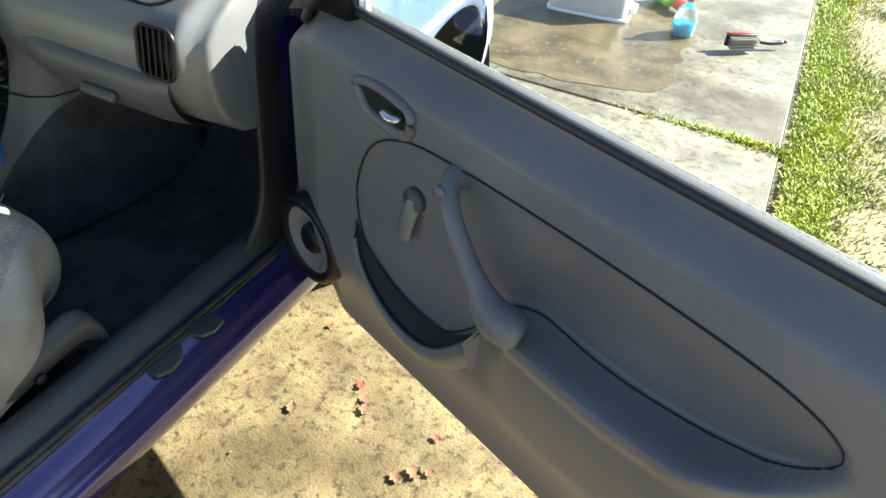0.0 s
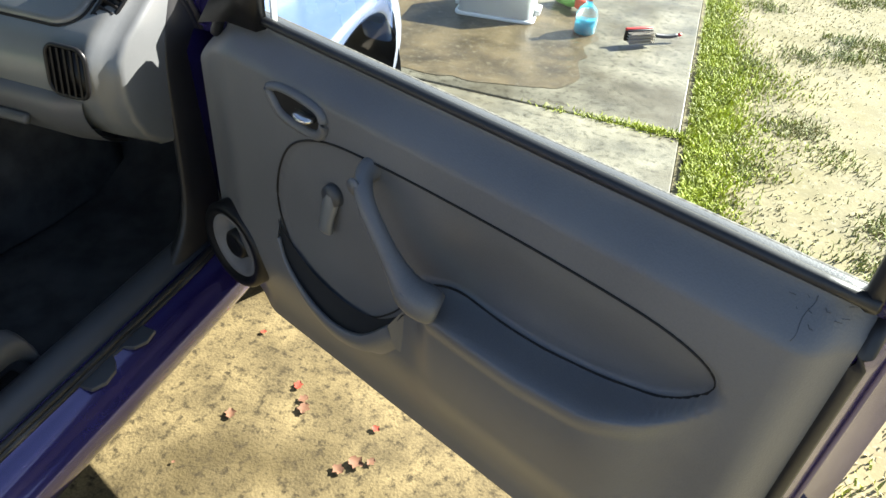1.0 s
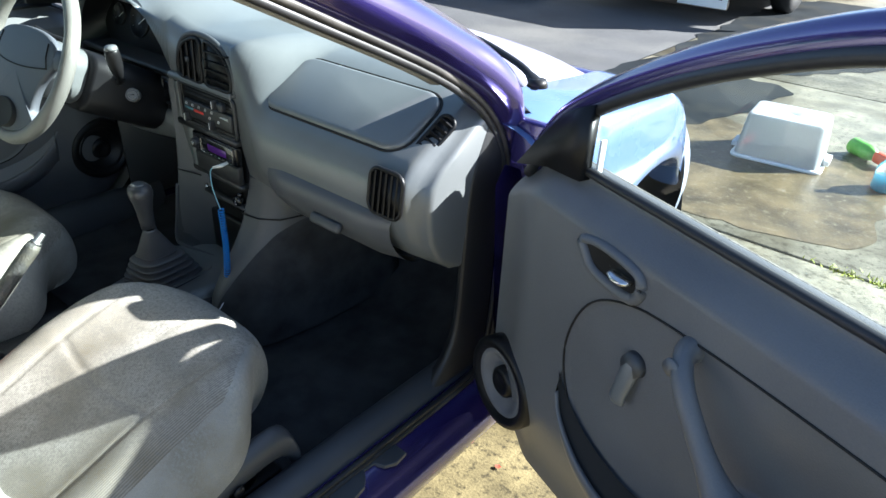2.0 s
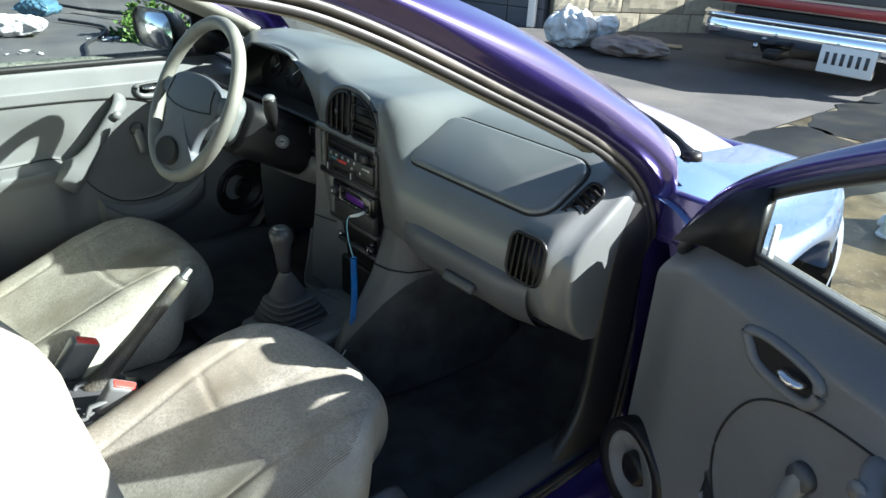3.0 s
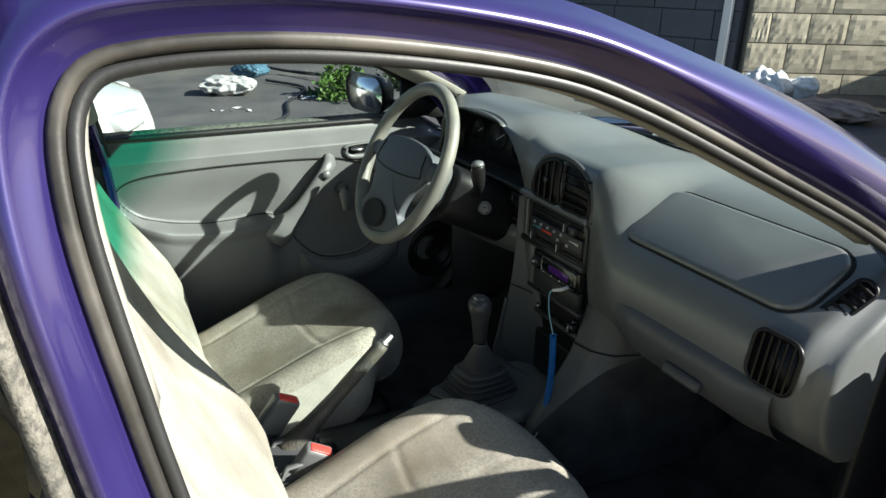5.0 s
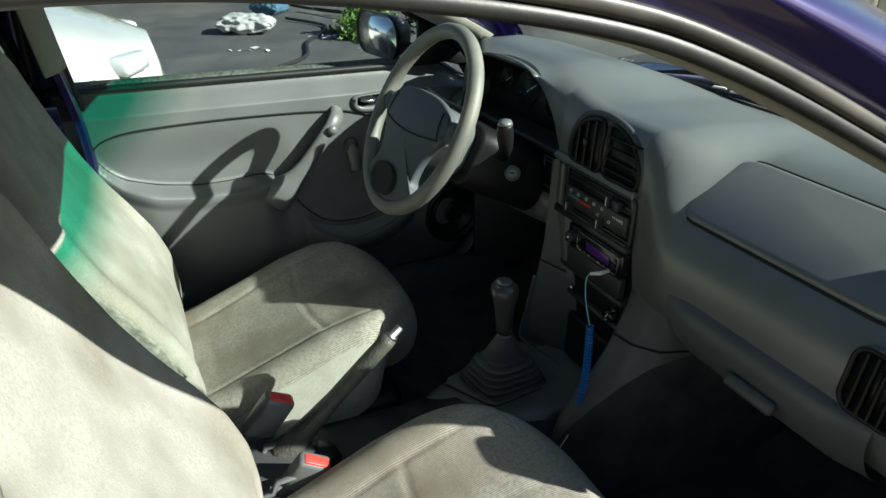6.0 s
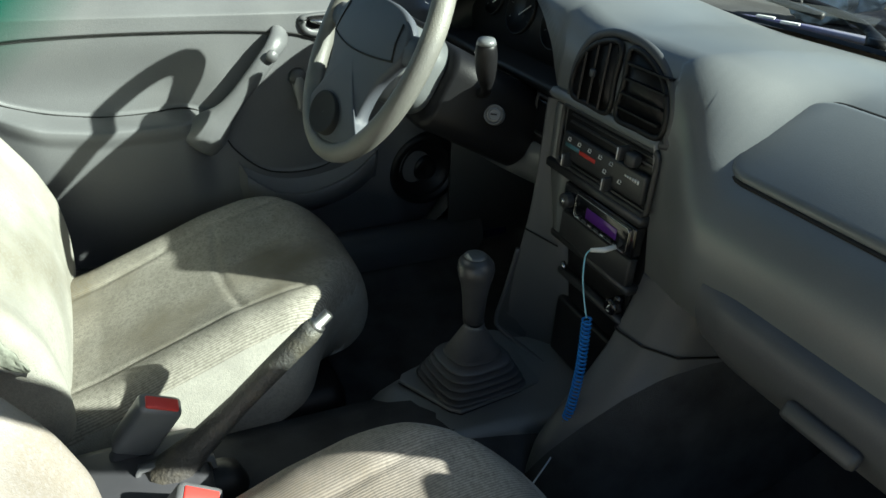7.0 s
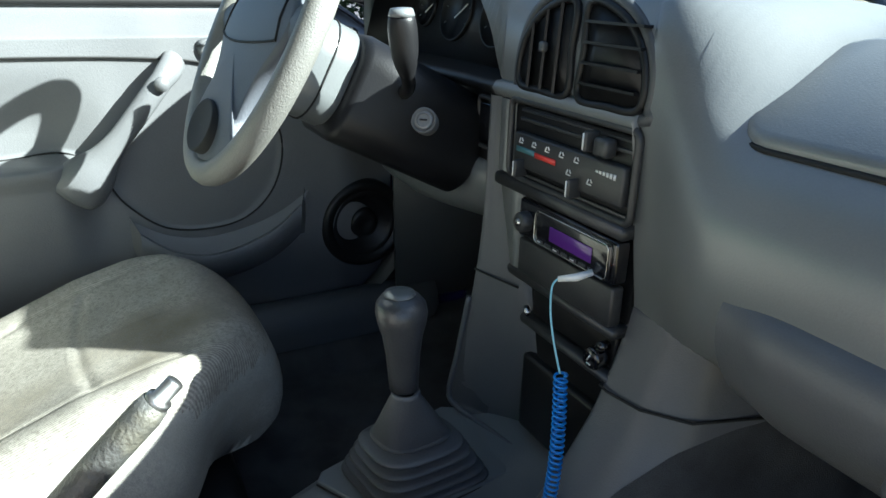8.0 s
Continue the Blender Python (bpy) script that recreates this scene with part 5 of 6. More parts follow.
def buckle(at, rz):
    b = new("seat_belt_buckle")
    b.parent = car
    b.location, b.rotation_euler = at, (radians(14), radians(30), radians(rz))
    part("stalk", box(0, 0, -0.06, 0.036, 0.020, 0.14, 0.006), VINYL_SHADE, b)
    part("housing", box(0, 0, -0.006, 0.056, 0.030, 0.092, 0.008), VINYL, b, "grey buckle housing")
    part("release_button", box(0, -0.002, 0.038, 0.042, 0.018, 0.008, 0.002), RED, b, "red release button")
    return b


buckle((0.118, -0.612, 0.490), 82)
buckle((0.000, -0.640, 0.535), 95)
for sx, a in ((0.028, 0.0), (0.125, 0.01)):
    part("console_cheek", loft([[(sx + dx, y, z + a) for dx in (-0.006, 0.006)] for y, z in ((-0.56, 0.40), (-0.57, 0.475), (-0.60, 0.492), (-0.66, 0.49), (-0.67, 0.47), (-0.70, 0.465), (-0.82, 0.46), (-0.82, 0.40))]), VINYL, console, mods=[SOLID(0.006)])
part("console_tray", box(0.077, -0.74, 0.455, 0.10, 0.17, 0.02, 0.006), VINYL, console)


# ---- seats ----
BACK_Z = (0.42, 0.48, 0.54, 0.60, 0.66, 0.72, 0.78, 0.85, 0.93, 1.02, 1.12)     # the backrest's front edge, height and depth
BACK_Y = (-0.746, -0.738, -0.737, -0.745, -0.768, -0.804, -0.843, -0.880, -0.912, -0.942, -0.972)


def build_seat(cx, label):
    seat = new("front_seat")
    seat.parent = car
    seat["label"] = label
    rows = []
    for i in range(110):
        f = i / 109
        y = -0.83 + (0.612 if cx > 0 else 0.572) * f
        nose = smoothstep(0.80, 1.0, f)
        hw = (0.272 if cx > 0 else 0.264) + 0.012 * math.sin(math.pi * f) - 0.120 * smoothstep(0.62, 1.0, f) ** 2
        row = []
        for j in range(141):
            g = -1 + 2 * j / 140
            a = abs(g)
            x = math.copysign(a ** 0.8, g) * hw
            top = (0.016 if cx > 0 else 0.008) + float(np.interp(y, (-0.83, -0.76, -0.70, -0.60, -0.50, -0.42, -0.35, -0.23), (0.430, 0.438, 0.456, 0.497, 0.537, 0.560, 0.573, 0.576))) + 0.016 * math.exp(-((abs(x) - 0.19) / 0.05) ** 2) - 0.010 * math.exp(-(x / 0.12) ** 2) * (1 - f)
            top -= 0.0030 * math.exp(-((abs(x) - (0.135 + 0.035 * f * f)) / 0.006) ** 2) * smoothstep(0.97, 0.9, f)
            top -= 0.0028 * math.exp(-((y + 0.50 - 0.012 * (x / 0.13) ** 2) / 0.006) ** 2) * smoothstep(0.16, 0.13, abs(x))
            top -= 0.0022 * math.exp(-(x / 0.006) ** 2) * smoothstep(-0.49, -0.46, y) * smoothstep(0.95, 0.85, f)
            drop = 0.17 * (1 - math.sqrt(max(0.0, 1 - a ** 6))) + 0.17 * (1 - math.sqrt(max(0.0, 1 - nose ** 3)))
            deep = min(drop, 0.19) / 0.19
            x *= 1 - 0.09 * deep - 0.07 * deep ** 4
            row.append((cx + x, y + 0.03 * (1 - g * g) * nose - 0.05 * a ** 4 * smoothstep(0.55, 1.0, f) - 0.035 * deep ** 4 * nose, top - min(drop, 0.19) + 0.002 * noise.noise((x * 9, y * 9, cx))))
        rows.append(row)
    pad = part("cushion", loft(rows), FABRIC, seat, "grey ribbed seat cushion, stained")
    pad.data.materials.append(PLAIN)
    for f in pad.data.polygons:
        f.material_index = int(abs(f.center.x - cx) > 0.225 - 0.10 * smoothstep(-0.42, -0.24, f.center.y) or f.center.y > -0.262 or (f.center.y > -0.5 and f.center.z < 0.53) or f.center.z < 0.40)
    part("cushion_base", box(cx, -0.56, 0.335, 0.40, 0.46, 0.09, 0.03), BLACK, seat)
    rows = []
    for i in range(44):
        f = i / 43
        z = 0.42 + 0.70 * f
        yf = float(np.interp(z, BACK_Z, BACK_Y)) + (0.045 if cx > 0 else 0.0)
        top = smoothstep(0.84, 1.0, f)
        hw = 0.225 + 0.045 * math.sin(math.pi * min(1, f * 1.15)) - 0.10 * top ** 2
        row = []
        for j in range(40):
            a = 2 * math.pi * j / 40
            c, sn = math.cos(a), math.sin(a)
            x = hw * math.copysign(abs(c) ** 0.55, c)
            deep = 0.065 * (1 - 0.5 * top)
            bol = 0.028 * smoothstep(0.5, 0.9, abs(c)) if sn > 0 else 0
            row.append((cx + x, yf - deep + deep * math.copysign(abs(sn) ** 0.6, sn) + bol, z - 0.02 * top * c * c))
        rows.append(row)
    part("backrest", loft(rows, True, caps=True), PLAIN, seat, "grey fabric backrest", mods=[SUBD(1)])
    rows = []
    for i in range(14):
        f = i / 13
        e = math.sin(math.pi * f) ** 0.35
        rows.append([(cx + 0.125 * e * math.copysign(abs(math.cos(a)) ** 0.7, math.cos(a)), -0.985 + 0.05 * e * math.copysign(abs(math.sin(a)) ** 0.7, math.sin(a)), 1.105 + 0.17 * f) for a in (2 * math.pi * j / 28 for j in range(28))])
    part("headrest", loft(rows, True), FABRIC, seat, mods=[SUBD(1)])
    for s in (-1, 1):
        part("headrest_post", tube([(cx + s * 0.05, -0.985, 1.08), (cx + s * 0.05, -0.985, 1.13)], 0.006, 8), METAL, seat)
    return seat


build_seat(0.374, "grey fabric passenger seat, faded and stained")
torn = build_seat(-0.334, "grey fabric driver seat with a torn side bolster")
# frayed strip where the driver seat's inner bolster has torn open
rnd_t = random.Random(3)
rows, fray = [], []
for i in range(60):
    f = i / 59
    c = Vector((-0.0625 - 0.008 * (1 - f), -0.912 + 0.150 * f, 0.812 - 0.208 * f))
    w = 0.024 * math.sin(math.pi * (0.30 + 0.70 * f)) ** 0.7 + 0.002
    low = w * (1 + 0.18 * noise.noise((f * 14, 2, 0)))
    side_way = Vector((0, -0.80, -0.60))
    rows.append([c + side_way * (low * (j / 8 * 2 - 1)) + Vector((0.003 + 0.0035 * noise.noise((f * 22, j * 0.6, 0)), 0, 0)) for j in range(9)])
    fray.append(c + side_way * (low * 1.02) + Vector((0.006 + 0.003 * noise.noise((f * 30, 5, 0)), 0.003 * noise.noise((f * 40, 1, 0)), 0.004 * noise.noise((f * 40, 9, 0)))))
strip = part("torn_strip", loft(rows), surface("frayed_foam", (0.20, 0.21, 0.175), 0.95, 0.4, 40, grain=0.8, grain_scale=160, stain=(0.11, 0.115, 0.09), stain_amount=0.6, stain_scale=25), torn, "grey crumbling foam in the torn bolster", mods=[SOLID(0.003)])
part("frayed_edge", tube(fray, [0.0012 + 0.0016 * rnd_t.random() for _ in fray], 6), PLAIN, strip, "pale frayed edge of the torn cover")


side = part("seat_side_cover", loft([[(0.600 + b * 0.012, y, z + a) for a, b in ((-0.05, 0.5), (-0.03, 2.0), (0.0, 2.6), (0.02, 2.0), (0.03, 0.6), (0.028, -0.6), (-0.05, -0.6))]
                                     for y, z in ((-0.275, 0.375), (-0.285, 0.40), (-0.295, 0.43), (-0.32, 0.445), (-0.37, 0.44), (-0.45, 0.425), (-0.56, 0.42), (-0.70, 0.42), (-0.80, 0.42))], True, caps=True), VINYL_DARK, car, "dark grey plastic seat side cover", mods=[SUBD(1)])
part("cover_screw", moved(disc(0.011, 0.009, 0.004, 20), pose(0.632, -0.415, 0.41, 0, 90, 0)), BLACK, side)
part("seat_rail", box(0.565, -0.47, 0.315, 0.03, 0.36, 0.025, 0.004), BLACK, car)
tab = [(0.690, -0.118), (0.742, -0.120), (0.746, -0.150), (0.735, -0.172), (0.716, -0.180), (0.714, -0.205), (0.728, -0.215), (0.742, -0.232), (0.747, -0.262), (0.735, -0.285), (0.690, -0.29)]
part("scuff_plate", moved(slab(tab, 0.008, 0.002), Matrix.Translation((0, 0, 0.341))), VINYL_DARK, car, "notched dark plastic scuff plate on the sill", smooth=False)
# demister strip along the windshield's foot, with two pale clips
part("demister_strip", loft([[(x, y - 0.10 * (abs(x) / 0.6) ** 2.2, z) for x in np.linspace(-0.60, 0.60, 25)] for y, z in ((0.375, 0.972), (0.38, 0.978), (0.43, 0.968), (0.435, 0.96))]), BLACK, dash, "black demister strip")
for x in (-0.42, -0.11, -0.06):
    part("strip_clip", box(x, 0.385, 0.981, 0.03, 0.008, 0.004, 0.001, Matrix.Rotation(radians(25), 4, "Z")), WHITE, dash)

# ---- charging cord ----
cord = empty("charger_cord", "blue coiled charger cord hanging from the car radio", "cord", (0.085, -0.03, 0.719))
base = Vector((0.085, -0.03, 0.719))
part("plug", tube([Vector((0.004, 0.014, 0.004)), Vector((0.0, -0.002, 0.0)), Vector((-0.012, -0.016, -0.004))], [0.0035, 0.0042, 0.003], 10), WHITE, cord, "white plug")
part("lead", tube(spline([(-0.012, -0.014, -0.003), (-0.010, -0.024, -0.010), (0.004, -0.034, -0.032), (0.018, -0.037, -0.060), (0.030, -0.036, -0.087)], 24), 0.0011, 8), surface("pale_blue_lead", (0.3, 0.6, 0.68), 0.35, 0.1), cord)
coil = []
for k in range(560):
    f = k / 559
    mid = Vector((0.031 + 0.012 * f + 0.012 * math.sin(f * 3), -0.036 - 0.022 * f, -0.086 - 0.205 * f))
    a = f * 34 * 2 * math.pi
    coil.append(mid + Vector((0.0062 * math.cos(a), 0.0062 * math.sin(a), 0)))
part("coil", tube(coil, 0.0015, 6), BLUE_CORD, cord, "blue coiled lead")
part("tail", tube(spline([(0.050, -0.057, -0.289), (0.066, -0.085, -0.305), (0.090, -0.130, -0.318), (0.115, -0.19, -0.36)], 14), 0.0013, 8), surface("pale_lead", (0.5, 0.52, 0.55), 0.4, 0.1), cord)

# ---- wipers ----
for x0, x1, tip_y in ((0.16, 0.685, 0.305), (-0.45, 0.06, 0.44)):
    mid_x, mid_y = (x0 + x1) / 2, (0.47 + tip_y) / 2 + 0.02
    wiper = part("wiper", tube(spline([(x1, tip_y, 0.968), (x1 - 0.07, tip_y + 0.03, 0.992), (mid_x, mid_y - 0.01, 1.012), (x0, 0.455, 1.015)], 20), [0.018, 0.017, 0.015, 0.012] + [0.009] * 8 + [0.006] * 8, 8, flat=0.7), BLACK, car, "black wiper arm")
    part("pivot_cap", moved(disc(0.021, 0.017, 0.014, 20), pose(x1, tip_y, 0.966)), BLACK, wiper)
    part("blade", tube(spline([(x1 - 0.10, tip_y - 0.01, 0.994), (mid_x - 0.02, mid_y - 0.045, 1.006), (x0 - 0.06, 0.425, 1.006)], 16), 0.006, 6), RUBBER, wiper)
    part("blade_bridge", tube(spline([(x1 - 0.16, tip_y + 0.008, 1.002), (mid_x - 0.03, mid_y - 0.03, 1.022), (x0 + 0.02, 0.43, 1.014)], 12), [0.004, 0.006, 0.007, 0.008, 0.009, 0.009, 0.009, 0.008, 0.007, 0.006, 0.005, 0.004], 6, flat=1.4), BLACK, wiper)

# ---- outside ----
def sheet(name, x0, x1, y0, y1, z, material, label, n=2, category="ground", bumpy=0.0):
    rows = [[(x, y, z + (bumpy * noise.noise((x * 1.5, y * 1.5, 0)) if bumpy else 0)) for x in np.linspace(x0, x1, n)] for y in np.linspace(y0, y1, n)]
    return tagged(link(name, loft(rows), material), label, category, kind="structure")


sheet("ground", -400, 400, -400, 400, -0.04, ASPHALT, "dark asphalt yard reaching far out")
yard = link("yard", loft([[(x, y, -0.004) for x in (-16, -0.92)] for y in (-12, 14)]), ASPHALT)
tagged(yard, "worn dark grey paved yard", "yard", kind="structure")
sheet("lawn", 1.705, 30, -20, 30, -0.018, SOIL, "dry yellow lawn beside the driveway", 60, "lawn", 0.02)

drive = tagged(new("driveway"), "old stained concrete driveway in slabs", "driveway", kind="structure")
for y0, y1, m in ((-8.0, -3.4, CONCRETE), (-3.4, -0.75, CONCRETE), (-0.75, 0.72, CONCRETE), (0.72, 1.95, WET), (1.95, 4.65, WET), (4.65, 7.35, WET), (7.35, 10.0, WET)):
    part("concrete_slab", box(0.395, (y0 + y1) / 2, -0.03, 2.61, y1 - y0 - 0.014, 0.06, 0.007), m, drive)


def patch(name, outline, z, label, material=None):
    bm = bmesh.new()
    bm.faces.new([bm.verts.new((p.x + 0.07 * noise.noise((p.x * 5, p.y * 5, 1)), p.y + 0.07 * noise.noise((p.x * 5, p.y * 5, 7)), z)) for p in spline([(a, b, 0) for a, b in outline], 220, True)])
    return tagged(link(name, bm, material or WET_SHADOW), label, "puddle", kind="structure")


# two near-black sheets paint the truck's shadow onto the wet slabs
patch("puddle", [(-0.85, 2.7), (-0.3, 2.95), (0.0, 3.15), (0.18, 3.7), (0.22, 4.45), (-0.05, 4.5), (-0.35, 4.55), (-0.85, 4.6)], 0.003, "truck shadow painted dark on the wet concrete")
patch("puddle", [(-0.85, 4.95), (-0.25, 4.75), (0.05, 4.8), (0.35, 5.2), (0.75, 5.9), (1.0, 6.9), (0.6, 8.5), (-0.8, 8.5)], 0.003, "truck shadow painted dark on the wet concrete")

patch("puddle", [(-0.75, 2.05), (0.1, 2.02), (0.9, 2.06), (1.14, 2.16), (1.17, 2.4), (1.16, 2.75), (1.13, 3.0), (0.95, 3.25), (0.4, 3.42), (-0.3, 3.5), (-0.75, 3.3), (-0.85, 2.7)], 0.0022, "brown damp stain on the concrete round the storage box", BROWN_WET)

# ---- building ----
def rough_block(length, height, depth, seed, rough):
    rnd = random.Random(seed)
    nx, nz = 10, 7
    rows = []
    for i in range(nx):
        row = []
        for j in range(nz):
            rim = i in (0, nx - 1) or j in (0, nz - 1)
            row.append((length * i / (nx - 1), -depth + (0 if rim else -rough * (0.4 + rnd.random())), height * j / (nz - 1)))
        rows.append(row)
    bm = loft(rows)
    sides = loft([[(0, 0, 0), (0, 0, height), (length, 0, height), (length, 0, 0)], [(0, -depth, 0), (0, -depth, height), (length, -depth, height), (length, -depth, 0)]], True)
    bm2 = merged(bm, sides)
    bmesh.ops.remove_doubles(bm2, verts=bm2.verts, dist=1e-5)
    bmesh.ops.recalc_face_normals(bm2, faces=bm2.faces)
    return bm2


def block_wall(name, origin, turn, columns, courses, rough, material, mortar, label, z0=-0.12, high=0.36, wide=0.62):
    """A wall of large blocks in uneven bond; x along the wall, -y its face."""
    rnd = random.Random(columns)
    wall = tagged(link(name, box(columns * wide / 2, 0.12, courses * high / 2 + z0, columns * wide, 0.20, courses * high), mortar, smooth=False), label, "wall", kind="structure")
    wall.matrix_world = Matrix.Translation((*origin, 0)) @ Matrix.Rotation(radians(turn), 4, "Z")
    meshes = {}
    for c in range(courses):
        cells, at = [], 0.0
        while at < columns * wide - 0.2:
            w = rnd.choice((0.75, 0.95, 1.2, 1.45)) * wide if at else rnd.choice((0.4, 0.8)) * wide
            cells.append((at, min(w, columns * wide - at)))
            at += w
        for k, (x, w) in enumerate(cells):
            key = (round(w, 2), (k * 7 + c * 3) % 6)
            if key not in meshes:
                me = bpy.data.meshes.new("block")
                bm = rough_block(w - 0.014, high - 0.014, 0.03, key[1] * 11 + int(w * 10), rough)
                bm.to_mesh(me)
                bm.free()
                me.materials.append(material)
                meshes[key] = me
            ob = new("block", meshes[key])
            ob.parent = wall
            ob.location = (x + 0.007, 0.022, z0 + c * high + 0.007)
    return wall


BLOCK = surface("split_face_block", (0.40, 0.37, 0.29), 0.95, 0.2, 14, grain=0.5, grain_scale=60, spec=0.15, stain=(0.36, 0.33, 0.26), stain_amount=0.5, stain_scale=10, island=0.12, speck=(0.33, 0.30, 0.24), speck_scale=45)
MORTAR = surface("grey_mortar", (0.22, 0.2, 0.16), 0.95, 0.2, 20, grain=0.8, grain_scale=150)
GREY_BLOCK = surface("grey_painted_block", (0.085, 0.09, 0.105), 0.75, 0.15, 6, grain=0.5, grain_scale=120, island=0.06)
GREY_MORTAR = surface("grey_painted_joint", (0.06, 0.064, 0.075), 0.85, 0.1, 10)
block_wall("wall_east", (-5.10, 6.62), 58, 9, 8, 0.008, BLOCK, MORTAR, "sunlit wall of cream split-face blocks")
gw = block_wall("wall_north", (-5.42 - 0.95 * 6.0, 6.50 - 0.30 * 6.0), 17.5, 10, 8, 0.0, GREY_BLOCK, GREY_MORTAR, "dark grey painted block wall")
post = tagged(link("downpipe", box(-5.33, 6.46, 1.35, 0.11, 0.08, 2.7, 0.012, Matrix.Rotation(radians(20), 4, "Z")), WHITE), "white rectangular downpipe at the wall corner", "downpipe", kind="structure")
sill_ = tagged(link("window_sill", box(-6.45, 6.08, 1.24, 1.1, 0.16, 0.09, 0.012, Matrix.Rotation(radians(17.5), 4, "Z")), WHITE), "white window sill on the grey wall", "window sill", kind="structure")


# ---- things by the wall ----
def sack(name, at, size, rz, material, label, category, seed, tilt=0.0):
    """A slack filled bag: pillow shape with creases and a crimped rim."""
    rnd = random.Random(seed)
    rows = []
    n, m = 40, 30
    for i in range(n + 1):
        u = -1 + 2 * i / n
        row = []
        for j in range(2 * m):
            a = math.pi * j / m
            c, sn = math.cos(a), math.sin(a)
            th = (1 - abs(u) ** 3.2) ** 0.55 if abs(u) < 1 else 0
            crease = 1 + 0.28 * noise.noise((u * 3.4 + seed, c * 3.0, sn * 2.5)) - 0.16 * abs(noise.noise((u * 5 + seed, c * 3, sn * 3))) + 0.02
            x = u * size[0] / 2 * (1 + 0.05 * noise.noise((c * 2, seed, 0)))
            y = math.copysign(abs(c) ** 0.7, c) * size[1] / 2 * (0.86 + 0.14 * th) * crease
            z = (math.copysign(abs(sn) ** 0.8, sn) * 0.5 * th * crease + 0.5) * size[2]
            row.append((x, y, max(z, 0.002)))
        rows.append(row)
    ob = link(name, loft(rows, True, caps=True), material)
    ob.matrix_world = Matrix.Translation(at) @ Matrix.Rotation(radians(rz), 4, "Z") @ Matrix.Rotation(radians(tilt), 4, "Y")
    return tagged(ob, label, category)


FILM = surface("pale_plastic_film", (0.55, 0.58, 0.6), 0.3, 0.2, 8, grain=0.3, grain_scale=60, stain=(0.3, 0.33, 0.36), stain_amount=0.6, stain_scale=7)
sack("plastic_bag", (-4.05, 5.75, 0.0), (0.55, 0.45, 0.42), 20, FILM, "crumpled pale clear plastic bag on the ground", "bag", 3)
sack("plastic_sheet_bag", (-3.92, 6.15, 0.02), (0.60, 0.32, 0.30), 35, FILM, "pale plastic bag slumped against another", "bag", 5, -28)
sack("soil_bag", (-3.35, 5.95, 0.0), (0.85, 0.50, 0.20), 38, surface("brown_woven_bag", (0.19, 0.15, 0.14), 0.6, 0.3, 7, grain=0.5, grain_scale=90, stain=(0.3, 0.26, 0.23), stain_amount=0.5, stain_scale=5), "full brown bag lying on the ground", "bag", 8)
tagged(link("cardboard", box(-3.55, 6.9, 0.012, 0.5, 0.22, 0.012, 0.002, Matrix.Rotation(radians(30), 4, "Z")), surface("cardboard", (0.35, 0.28, 0.18), 0.85, 0.2, 10)), "flat piece of tan cardboard on the ground", "cardboard")

# ---- motorhome ----
van = empty("pickup_truck", "white pickup truck with a red stripe and chrome bumper", "truck", (-1.6, 6.4, 0))
CREAM = surface("white_body_paint", (0.62, 0.61, 0.57), 0.35, 0.06, 3, coat=0.5, stain=(0.5, 0.48, 0.43), stain_amount=0.3)
CHROME = surface("chrome", (0.75, 0.77, 0.8), 0.08, 0.1, 8, metal=1.0)
STRIPE = surface("red_stripe", (0.26, 0.008, 0.015), 0.35, 0.1, 6, coat=0.4)
part("bed", box(0, 1.35, 0.98, 2.3, 2.5, 0.72, 0.06), CREAM, van)
part("cab", box(0, 3.5, 1.15, 2.2, 1.7, 1.05, 0.12), CREAM, van)
part("nose", box(0, 5.0, 0.85, 2.2, 1.4, 0.5, 0.08), CREAM, van)
part("underbody", box(0, 2.8, 0.45, 1.9, 5.2, 0.35, 0.03), BLACK, van)
part("red_band", box(0, 0.09, 0.69, 2.26, 0.03, 0.09, 0.006), STRIPE, van)
part("dark_band", box(0, 0.085, 0.80, 2.26, 0.03, 0.08, 0.006), VINYL_DARK, van)
part("tail_lamp", box(-1.0, 0.085, 1.04, 0.16, 0.05, 0.28, 0.015), RED, van)
part("lamp_surround", box(-1.0, 0.095, 1.04, 0.22, 0.04, 0.34, 0.012), CHROME, van)
part("bumper", loft([[(x, -0.10 + 0.16 * (abs(x) / 1.2) ** 8 + yy, z) for x in np.linspace(-1.2, 1.2, 31)] for yy, z in ((0.06, 0.56), (0.0, 0.555), (-0.02, 0.53), (0.0, 0.50), (0.008, 0.49), (-0.012, 0.47), (-0.012, 0.33), (0.02, 0.31), (0.08, 0.31))]), CHROME, van, "chrome step bumper", mods=[SOLID(0.006)])
for x in (-0.85, -0.3, 0.3, 0.85):
    part("bumper_bolt", moved(disc(0.018, 0.014, 0.012, 16), pose(x, -0.113, 0.41, 90, 0, 0)), METAL, van)
part("hitch", box(-0.25, -0.12, 0.24, 0.16, 0.26, 0.10, 0.02), BLACK, van)
part("tow_ball", moved(disc(0.026, 0.022, 0.05, 20), pose(-0.45, -0.18, 0.27)), METAL, van)
part("exhaust_pipe", tube([(-0.75, -0.12, 0.15), (-0.3, -0.02, 0.16), (0.6, 0.1, 0.16)], 0.05, 16), surface("rusty_pipe", (0.12, 0.09, 0.07), 0.7, 0.3, 12, metal=0.3), van)
plate = part("number_plate", box(0.42, -0.14, 0.28, 0.50, 0.012, 0.25, 0.008), WHITE, van, "white number plate")
